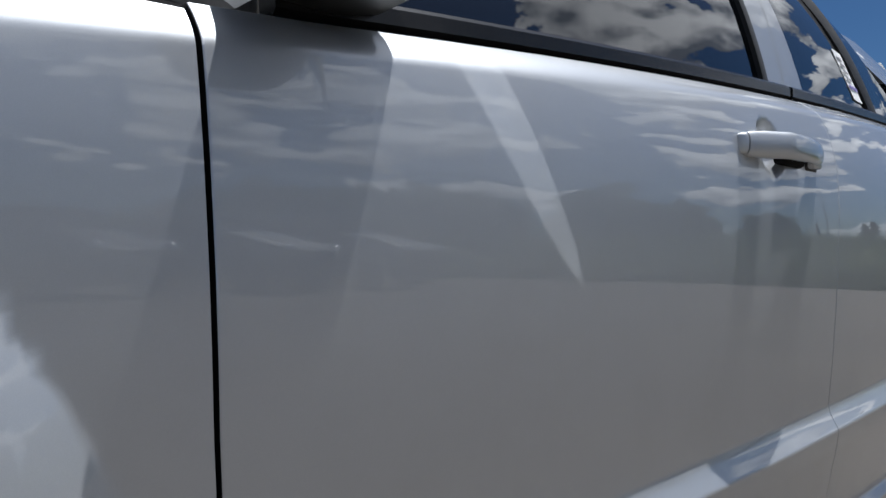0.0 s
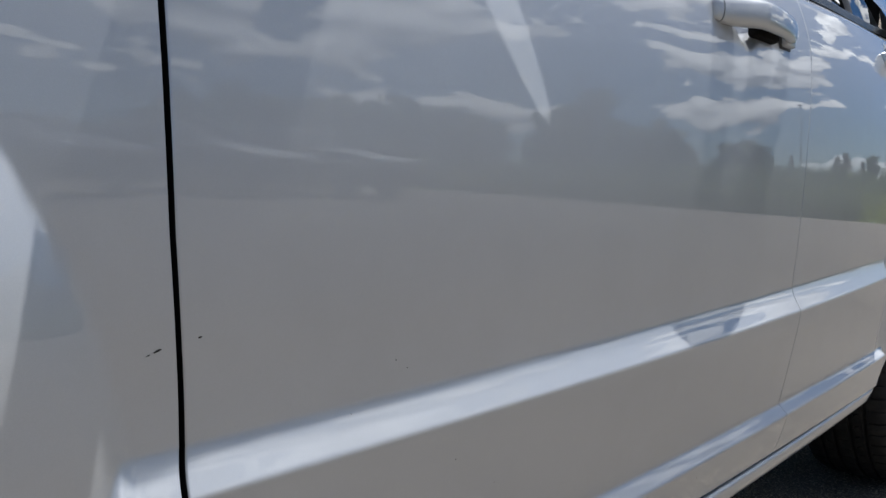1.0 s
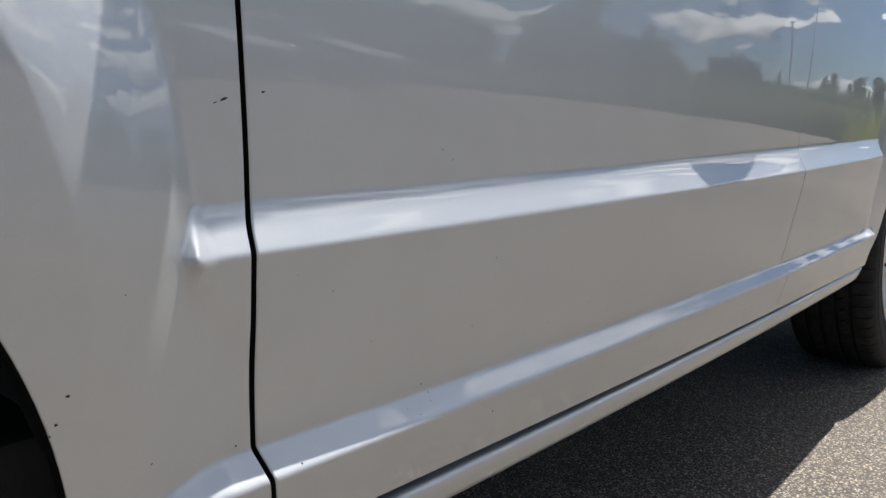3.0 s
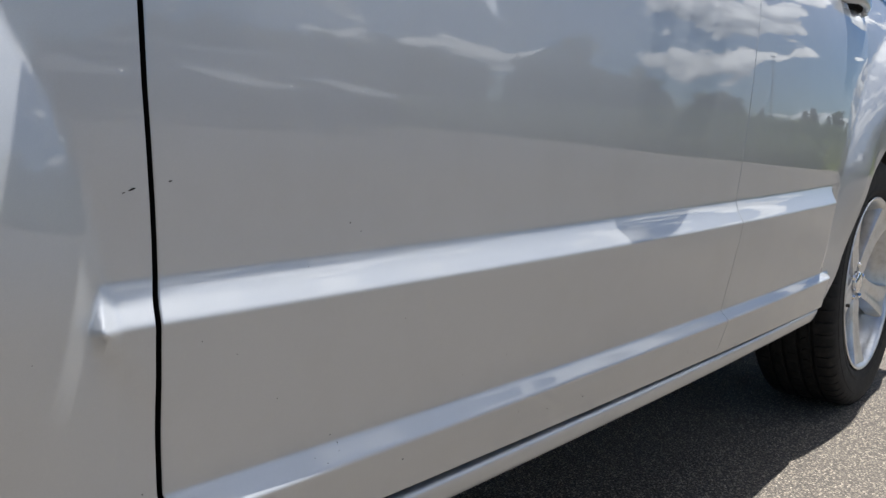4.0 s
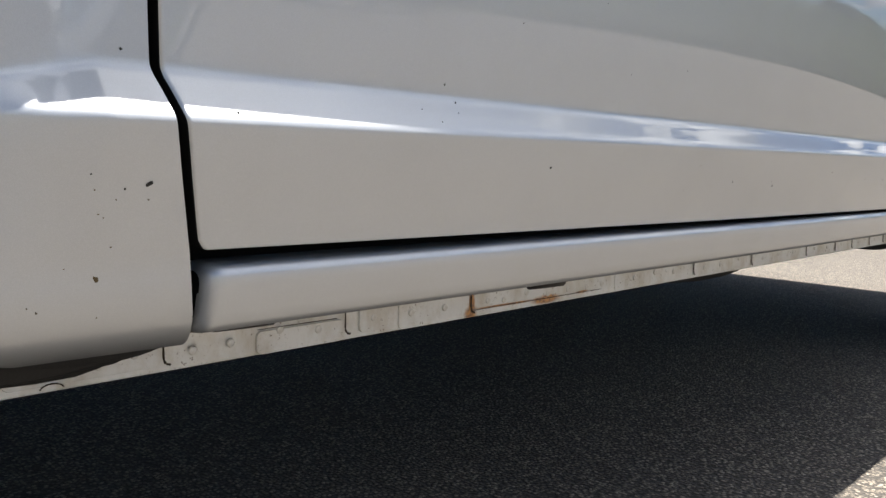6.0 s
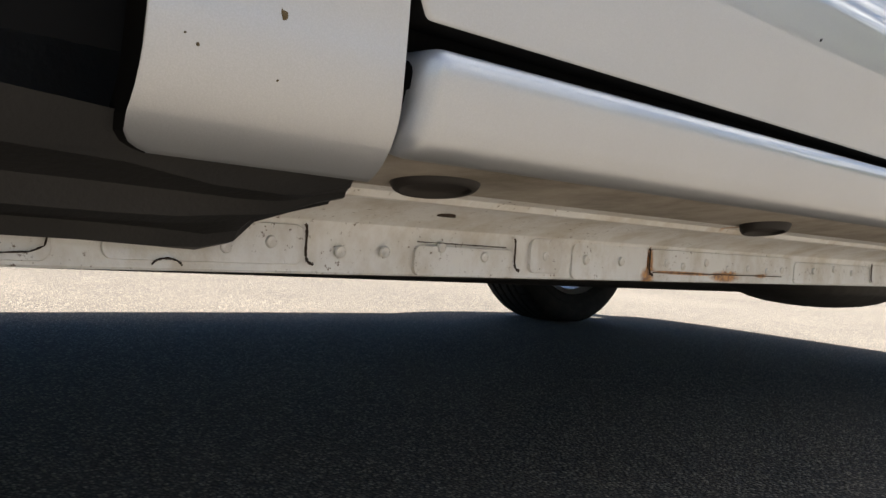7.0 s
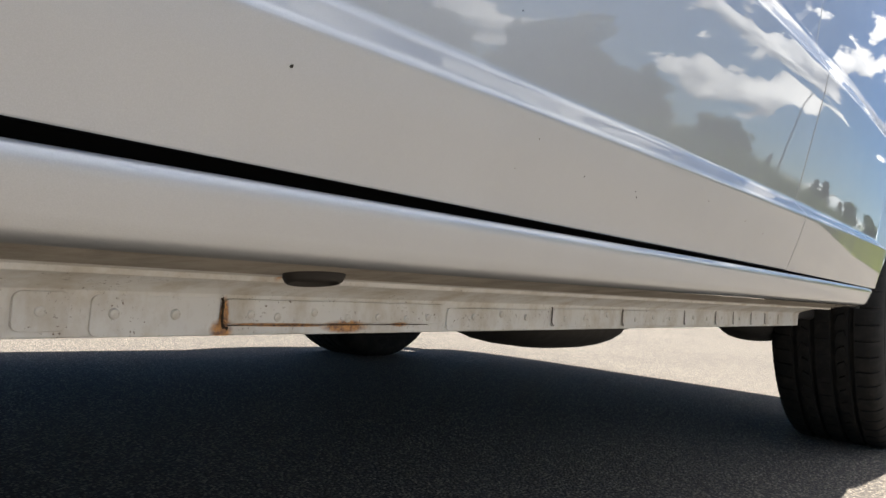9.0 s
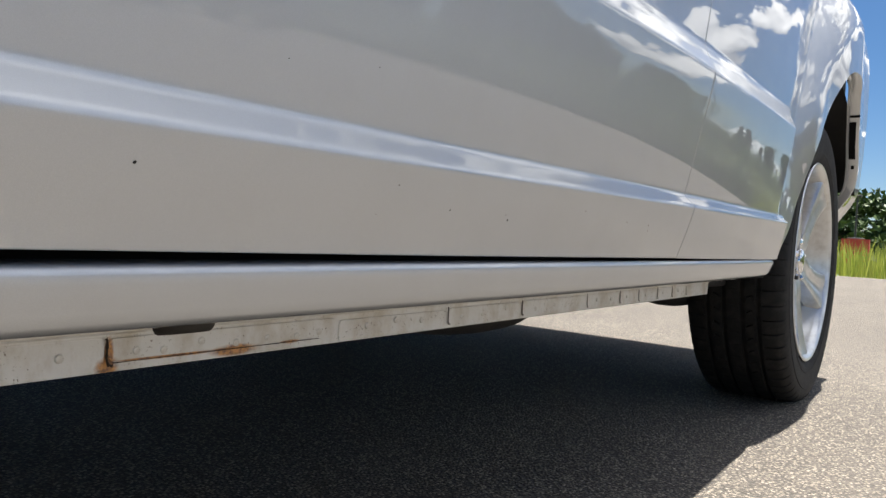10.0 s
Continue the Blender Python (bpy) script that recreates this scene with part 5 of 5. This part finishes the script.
    part("rear_axle", bm, M_DARKMETAL, car, "black rear axle beam")


shell_parts()

# ------------------------------------------------------------------ parked vehicles across the lot


def vehicle(label, color, x, y, heading, cab, length=4.8, width=1.9, height=1.72, hood=1.02):
    """A parked vehicle facing local +x: body, cabin, glazing, wheels, lamps and grille."""
    top = tagged(new("parked_vehicle"), label, "car", "vehicles parked across the lot")
    pm = paint("paint_" + label.split()[0], color, False).m
    L, W = length / 2, width / 2
    secs = []
    for t in np.linspace(0, 1, 22):
        px = -L + length * t
        nose = min(1, (1 - t) / 0.06) ** 0.5
        stern = min(1, t / 0.05) ** 0.5
        k = min(nose, stern)
        zt = np.interp(px, [-L, -L + 0.2, L - 1.25, L - 0.15, L], [hood + 0.04, hood + 0.06, hood + 0.05, hood - 0.20, hood - 0.30])
        w = W * (0.90 + 0.10 * k)
        secs.append([(px, -w * 0.94, 0.34), (px, -w, 0.45), (px, -w, zt - 0.22), (px, -w * 0.965, zt - 0.06), (px, -w * 0.86, zt), (px, 0, zt + 0.035 * k), (px, w * 0.86, zt), (px, w * 0.965, zt - 0.06), (px, w, zt - 0.22), (px, w, 0.45), (px, w * 0.94, 0.34)])
    v, f = loft(secs, closed=True)
    body = mesh_object("body", v, f, pm, top, smooth=35)
    a0, a1, b0, b1 = cab
    def cabin(name, inset, mat, z0, z1, parent, lab=""):
        s2 = []
        for t in np.linspace(0, 1, 7):
            z = z0 + (z1 - z0) * t
            xa, xb = a0 + (b0 - a0) * t, a1 + (b1 - a1) * t
            w = W * (0.92 - 0.18 * t) - inset
            s2.append([(xa + inset, -w, z), (xb - inset, -w, z), (xb - inset + 0.05, 0, z), (xb - inset, w, z), (xa + inset, w, z), (xa + inset - 0.03, 0, z)])
        v, f = loft(s2, closed=True)
        return mesh_object(name, v, f, mat, parent, lab, smooth=25)
    cabin("cabin_glass", 0.0, M_GLASS_DARK, hood, height - 0.10, top, "dark cabin glazing")
    bm = bmesh.new()
    w = W * 0.75
    box(bm, (b0 - 0.05, -w, height - 0.11), (b1 + 0.08, w, height), 0.035)
    part("roof", bm, pm, top)
    for sx, ex in ((a1, b1), (a0, b0), ((a0 + a1) / 2, (b0 + b1) / 2)):
        for s in (-1, 1):
            bm = bmesh.new()
            tube(bm, (sx, s * W * 0.915, hood), (ex, s * W * 0.755, height - 0.08), 0.035, segs=8)
            part("pillar", bm, M_PLASTIC, top, "black window pillar")
    for s in (-1, 1):
        bm = bmesh.new()
        box(bm, (L - 0.34, s * W * 0.74 - 0.20, hood - 0.42), (L - 0.015, s * W * 0.74 + 0.19, hood - 0.26), 0.03)
        lamp = part("headlamp", bm, M_LAMP, top, "clear headlamp")
        # a bright ball, added in each headlamp to throw a sun glint
        bm = bmesh.new()
        bmesh.ops.create_uvsphere(bm, u_segments=24, v_segments=14, radius=0.15, matrix=Matrix.Translation((L - 0.05, s * W * 0.74, hood - 0.34)))
        part("reflector", bm, M_SATIN, lamp, "bright ball added for the headlamp's sun glint")
        bm = bmesh.new()
        box(bm, (a1 - 0.18, s * (W + 0.10) - 0.10, hood + 0.02), (a1 - 0.06, s * (W + 0.10) + 0.10, hood + 0.20), 0.03)
        part("door_mirror", bm, pm, top)
        for px in (-L + 0.95, L - 0.92):
            wv, wf = revolve([(0.20, -0.10), (0.33, -0.11), (0.355, -0.08), (0.36, 0.0), (0.355, 0.08), (0.33, 0.11), (0.20, 0.10)], [k * math.tau / 28 for k in range(28)])
            wh = mesh_object("wheel", [(p[0] + px, p[1] + s * (W - 0.10), p[2] + 0.36) for p in wv], wf, M_RUBBER, top, "black tyre")
            rv, rf = revolve([(0.0, -0.06), (0.10, -0.07), (0.215, -0.085), (0.225, 0.0)], [k * math.tau / 24 for k in range(24)])
            mesh_object("rim", [(p[0] + px, (p[1] - 0.03) * (-s) * -1 + s * (W - 0.10) if s < 0 else -(p[1] - 0.03) + s * (W - 0.10), p[2] + 0.36) for p in rv], rf, M_ALLOY, wh, "silver alloy rim")
    # grille and bumper, wide and black, stand in for the shaded front
    bm = bmesh.new()
    box(bm, (L - 0.06, -W * 0.90, 0.56), (L + 0.015, W * 0.90, hood - 0.32), 0.03)
    for k in range(4):
        box(bm, (L - 0.01, -W * 0.46, hood - 0.52 + k * 0.05), (L + 0.03, W * 0.46, hood - 0.50 + k * 0.05), 0.004)
    part("grille", bm, M_PLASTIC, top, "black slatted grille widened for the shaded front")
    bm = bmesh.new()
    box(bm, (L - 0.10, -W * 0.93, 0.42), (L + 0.06, W * 0.93, 0.58), 0.05)
    part("bumper", bm, M_PLASTIC, top, "lower bumper in black for the shaded front")
    # pale paint on strip and rails stands in for sunlit highlights
    bm = bmesh.new()
    box(bm, (L - 0.02, -W * 0.80, hood - 0.37), (L + 0.09, W * 0.80, hood - 0.32), 0.02)
    part("sheen_strip", bm, M_HIGHLIGHT, top, "chrome strip painted pale for its sunlit sheen")
    for s in (-1, 1):
        bm = bmesh.new()
        tube(bm, (b0 + 0.1, s * W * 0.74, height + 0.02), (b1, s * W * 0.74, height + 0.01), 0.045, segs=8)
        part("highlight_rail", bm, M_HIGHLIGHT, top, "pale rail added for the roof-edge highlight")
    top.matrix_basis = pose(x, y, 0.0, 0, 0, heading)
    return top


M_HIGHLIGHT = Mat("pale_highlight_trim", (0.75, 0.75, 0.76), 0.35, 0.4).m
M_SATIN = Mat("satin_bright_metal", (0.9, 0.9, 0.9), 0.2, 1.0).m
M_GLASS_DARK = Mat("dark_reflective_glass", (0.015, 0.017, 0.02), 0.03, 0.0, Specular_IOR_Level=0.8).m
vehicle("mid-grey estate car facing the lane", (0.30, 0.303, 0.31), 6.2, -15.2, 70, (-2.3, 1.05, -1.95, 0.35), 5.2, 2.0, 1.95, 1.40)
vehicle("dull grey off-road wagon with upright cabin", (0.24, 0.243, 0.25), 9.4, -15.4, 70, (-2.3, 0.75, -2.15, 0.05), 5.0, 2.0, 2.05, 1.45)
vehicle("black pickup truck with closed cab", (0.03, 0.031, 0.034), 2.6, -15.2, 70, (-0.9, 1.0, -0.7, 0.35), 5.4, 2.0, 1.95, 1.40)

# ------------------------------------------------------------------ trees, grass and far things


def crown_mesh(name, kind, seed, leaves):
    """A crown of leaf clumps on limbs, unit height, uneven and with gaps."""
    rnd = random.Random(seed)
    v, f = [], []
    lumps = []
    if kind == "round":
        for _ in range(24):
            a, h = rnd.uniform(0, math.tau), rnd.uniform(0.10, 0.90)
            r = rnd.uniform(0.0, 0.34) * (1.2 - abs(h - 0.45))
            lumps.append((r * math.cos(a), r * math.sin(a), h, rnd.uniform(0.10, 0.19)))
    elif kind == "pine":
        for k in range(22):
            h = 0.12 + 0.86 * k / 22
            a = k * 2.4
            r = 0.17 * (1.02 - h)
            lumps.append((r * math.cos(a), r * math.sin(a), h, 0.05 + 0.10 * (1 - h)))
    else:
        for _ in range(26):
            a, h = rnd.uniform(0, math.tau), rnd.uniform(0.05, 0.75)
            r = rnd.uniform(0.0, 0.62)
            lumps.append((r * math.cos(a), r * math.sin(a), h * (1 - 0.5 * r), rnd.uniform(0.14, 0.22)))
    size = 0.030 if kind != "pine" else 0.022
    for _ in range(leaves):
        cx, cy, cz, cr = rnd.choice(lumps)
        d = Vector((rnd.gauss(0, 1), rnd.gauss(0, 1), rnd.gauss(0, 1))).normalized() * cr * rnd.uniform(0.55, 1.05)
        p = Vector((cx, cy, cz)) + Vector((d.x, d.y, d.z * (0.8 if kind != "pine" else 0.4)))
        q = Euler((rnd.uniform(0, 6.3), rnd.uniform(0, 6.3), rnd.uniform(0, 6.3))).to_matrix()
        s = size * rnd.uniform(0.6, 1.4)
        b = len(v)
        for ux, uy, uz in ((-1, -0.5, 0), (0.2, -0.8, 0.25), (1, 0.1, 0), (0, 0.8, 0.2)):
            v.append(p + q @ Vector((ux, uy, uz)) * s)
        f.append((b, b + 1, b + 2, b + 3))
    me = bpy.data.meshes.new(name)
    me.from_pydata([tuple(p) for p in v], [], f)
    me.update()
    me.materials.append(M_PINE if kind == "pine" else M_LEAF)
    return me


CROWNS = {k: [crown_mesh("crown", k, 11 + i, 2200 if k != "pine" else 1100) for i in range(3)] for k in ("round", "pine", "bush")}


def trunk_mesh(seed, tall):
    rnd = random.Random(seed)
    bm = bmesh.new()
    tube(bm, (0, 0, -0.01), (0.01, 0, 0.30), 0.030, 0.021, 10)
    tube(bm, (0.01, 0, 0.29), (rnd.uniform(-0.03, 0.03), 0.02, tall), 0.021, 0.006, 8)
    for k in range(7):
        a, h = rnd.uniform(0, math.tau), rnd.uniform(0.26, 0.62)
        tube(bm, (0.01, 0, h), (0.24 * math.cos(a), 0.24 * math.sin(a), h + rnd.uniform(0.08, 0.24)), 0.011, 0.004, 6)
    me = bpy.data.meshes.new("trunk")
    bm.to_mesh(me)
    bm.free()
    me.materials.append(M_BARK)
    return me


TRUNKS = [trunk_mesh(31 + i, 0.82) for i in range(3)]


def tree(az, dist, height, kind, seed, wide=1.0):
    rnd = random.Random(seed)
    x, y = dist * math.sin(radians(az)), -dist * math.cos(radians(az))
    lab = {"round": "broad leafy tree at the field's edge", "pine": "dark conifer at the field's edge", "bush": "dense green shrub in the meadow"}[kind]
    t = tagged(new("tree" if kind != "bush" else "shrub"), lab, "tree" if kind != "bush" else "shrub", "trees along the field")
    c = new("crown", CROWNS[kind][seed % 3])
    c.parent = t
    if kind != "bush":
        k = new("trunk", TRUNKS[seed % 3])
        k.parent = t
    t.location = (x, y, ground_z(x, y) - 0.02)
    t.rotation_euler = (0, 0, rnd.uniform(0, 6.28))
    t.scale = (height * wide * rnd.uniform(0.9, 1.15), height * wide * rnd.uniform(0.9, 1.15), height)
    return t


_t = random.Random(21)
TREES = []
for k in range(34):      # the dense wood, its top falling away to a gap
    az = 1.0 + 1.36 * k
    TREES.append((az, _t.uniform(90, 99), float(np.interp(az, [0, 15, 20, 28, 38, 44, 46.5], [4.6, 5.4, 9.4, 10.6, 11.2, 10.2, 6.5])) * _t.uniform(0.86, 1.12), "round", _t.uniform(0.75, 1.0)))
for k in range(13):
    az = 49.2 + 1.05 * k
    TREES.append((az, _t.uniform(94, 102), float(np.interp(az, [49, 51.5, 54.5, 56.5, 60, 62]  , [8.0, 11.6, 12.0, 8.8, 8.4, 6.6])) * _t.uniform(0.88, 1.10), "round", _t.uniform(0.75, 1.0)))
TREES += [(64, 108, 3.4, "bush", 0.8), (65.4, 100, 6.0, "round", 0.95), (66.5, 101, 6.9, "round", 0.9), (67.6, 102, 6.6, "round", 0.9), (68.6, 101, 5.6, "round", 0.9), (69.5, 104, 3.2, "bush", 0.9),
          (71.2, 100, 4.4, "pine", 0.8), (75.7, 100, 4.3, "pine", 1.6), (76.6, 102, 4.9, "pine", 1.7), (78.4, 103, 3.8, "pine", 1.7), (79.5, 110, 5, "round", 1.3), (82, 115, 6, "round", 1.3), (85, 118, 6.5, "round", 1.3),
          (93.0, 95, 8.2, "round", 1.3), (95.2, 92, 9.2, "round", 1.35), (97.5, 95, 8.6, "round", 1.3), (100, 96, 9.0, "round", 1.3), (103, 98, 9.0, "round", 1.3), (107, 100, 9.0, "round", 1.3), (112, 100, 9.5, "round", 1.3)]
for k, (az, dist, h, kind, wide) in enumerate(TREES):
    tree(az, dist, h, kind, 100 + k, wide)


for az in range(22, 84, 4):
    _q = random.Random(az)
    tree(az + _q.uniform(-1.6, 1.6), _q.uniform(33, 50) / max(math.cos(radians(az)), 0.55), _q.uniform(0.9, 1.7), "bush", 300 + az, 1.1)


def blades(name, places, label, heights, seed, mat, bend=(0.10, 0.75), wide=(0.010, 0.030)):
    """Tapered bent blades of grass, one mesh."""
    rnd = random.Random(seed)
    v, f = [], []
    for x, y in places:
        h = rnd.uniform(*heights)
        a, lean, w = rnd.uniform(0, math.tau), rnd.uniform(*bend) * h, rnd.uniform(*wide)
        ca, sa = math.cos(a), math.sin(a)
        la = rnd.uniform(0, math.tau)
        lx, ly = lean * math.cos(la), lean * math.sin(la)
        b, g = len(v), ground_z(x, y)
        h += g
        v += [(x - ca * w, y - sa * w, g), (x + ca * w, y + sa * w, g), (x + ca * w * 0.7 + lx * 0.4, y + sa * w * 0.7 + ly * 0.4, g + (h - g) * 0.6), (x - ca * w * 0.7 + lx * 0.4, y - sa * w * 0.7 + ly * 0.4, g + (h - g) * 0.6), (x + lx, y + ly, h)]
        f += [(b, b + 1, b + 2, b + 3), (b + 3, b + 2, b + 4)]
    ob = mesh_object(name, v, f, mat, smooth=0)
    return tagged(ob, label, "grass", kind="stuff")


_r = random.Random(77)
_pl = []
for _ in range(30000):
    u = _r.random() ** 1.6 * 16.0
    if _r.random() < 0.55:
        _pl.append((LOT_X + 0.1 + u, _r.uniform(LOT_Y - 4, 16)))
    else:
        _pl.append((_r.uniform(-6, LOT_X + 6), LOT_Y - 0.1 - u))
blades("grass", [p for p in _pl if p[1] > -4], "tall uncut yellow-green grass along the asphalt", (0.35, 1.10), 5, M_GRASS, (0.02, 0.35), (0.006, 0.018))
for _ in range(26000):
    _pl.append((LOT_X + 0.1 + _r.random() ** 1.3 * 34.0, _r.uniform(-40, -3)))
blades("weeds", [p for p in _pl if p[1] <= -4], "rank green weeds on the bank beyond the lot", (0.30, 1.05), 8, M_WEED)
_pl = []
for _ in range(22000):
    d = 46 + _r.random() * 45
    a = radians(_r.uniform(5, 100))
    _pl.append((d * math.sin(a), -d * math.cos(a)))
blades("grass", _pl, "tall meadow grass in the open field", (0.5, 1.25), 6, M_WEED)


def street_lamp(x, y, h):
    t = tagged(new("street_lamp"), "dark slim lamp post with a flat head", "street lamp")
    bm = bmesh.new()
    tube(bm, (0, 0, -0.03), (0, 0, h), 0.09, 0.06, 12)
    part("pole", bm, M_POLE, t)
    bm = bmesh.new()
    box(bm, (-0.20, -0.30, h - 0.05), (0.20, 0.30, h + 0.08), 0.04)
    part("lamp_head", bm, M_POLE, t)
    t.location = (x, y, ground_z(x, y))


def barrier(x, y, w, turn, label):
    t = tagged(new("road_barrier"), label, "barrier", "red barriers in the grass")
    bm = bmesh.new()
    prof = [(-0.30, 0.0), (-0.30, 0.18), (-0.12, 0.45), (-0.09, 0.95), (0.09, 0.95), (0.12, 0.45), (0.30, 0.18), (0.30, 0.0)]
    secs = [[(px, q, pz * 1.38) for px, pz in prof] for q in np.linspace(-w / 2, w / 2, 5)]
    v, f = loft(secs, closed=True)
    bm.free()
    o = mesh_object("shell", v, f, M_RED, t, smooth=20)
    bm = bmesh.new()
    box(bm, (-0.05, -w * 0.30, 1.30), (0.05, w * 0.30, 1.36), 0.02)
    part("lug", bm, M_GREY, t)
    t.matrix_basis = pose(x, y, -0.03, 0, 0, turn)


street_lamp(60.0, 7.05, 5.0)
street_lamp(71.6, -23.0, 8.5)
for k, (yy, w) in enumerate(((3.83, 1.0), (5.00, 1.0), (6.15, 1.0))):
    barrier(34.0, yy, w, 4 * k - 3, "faded red plastic barrier standing in tall grass")
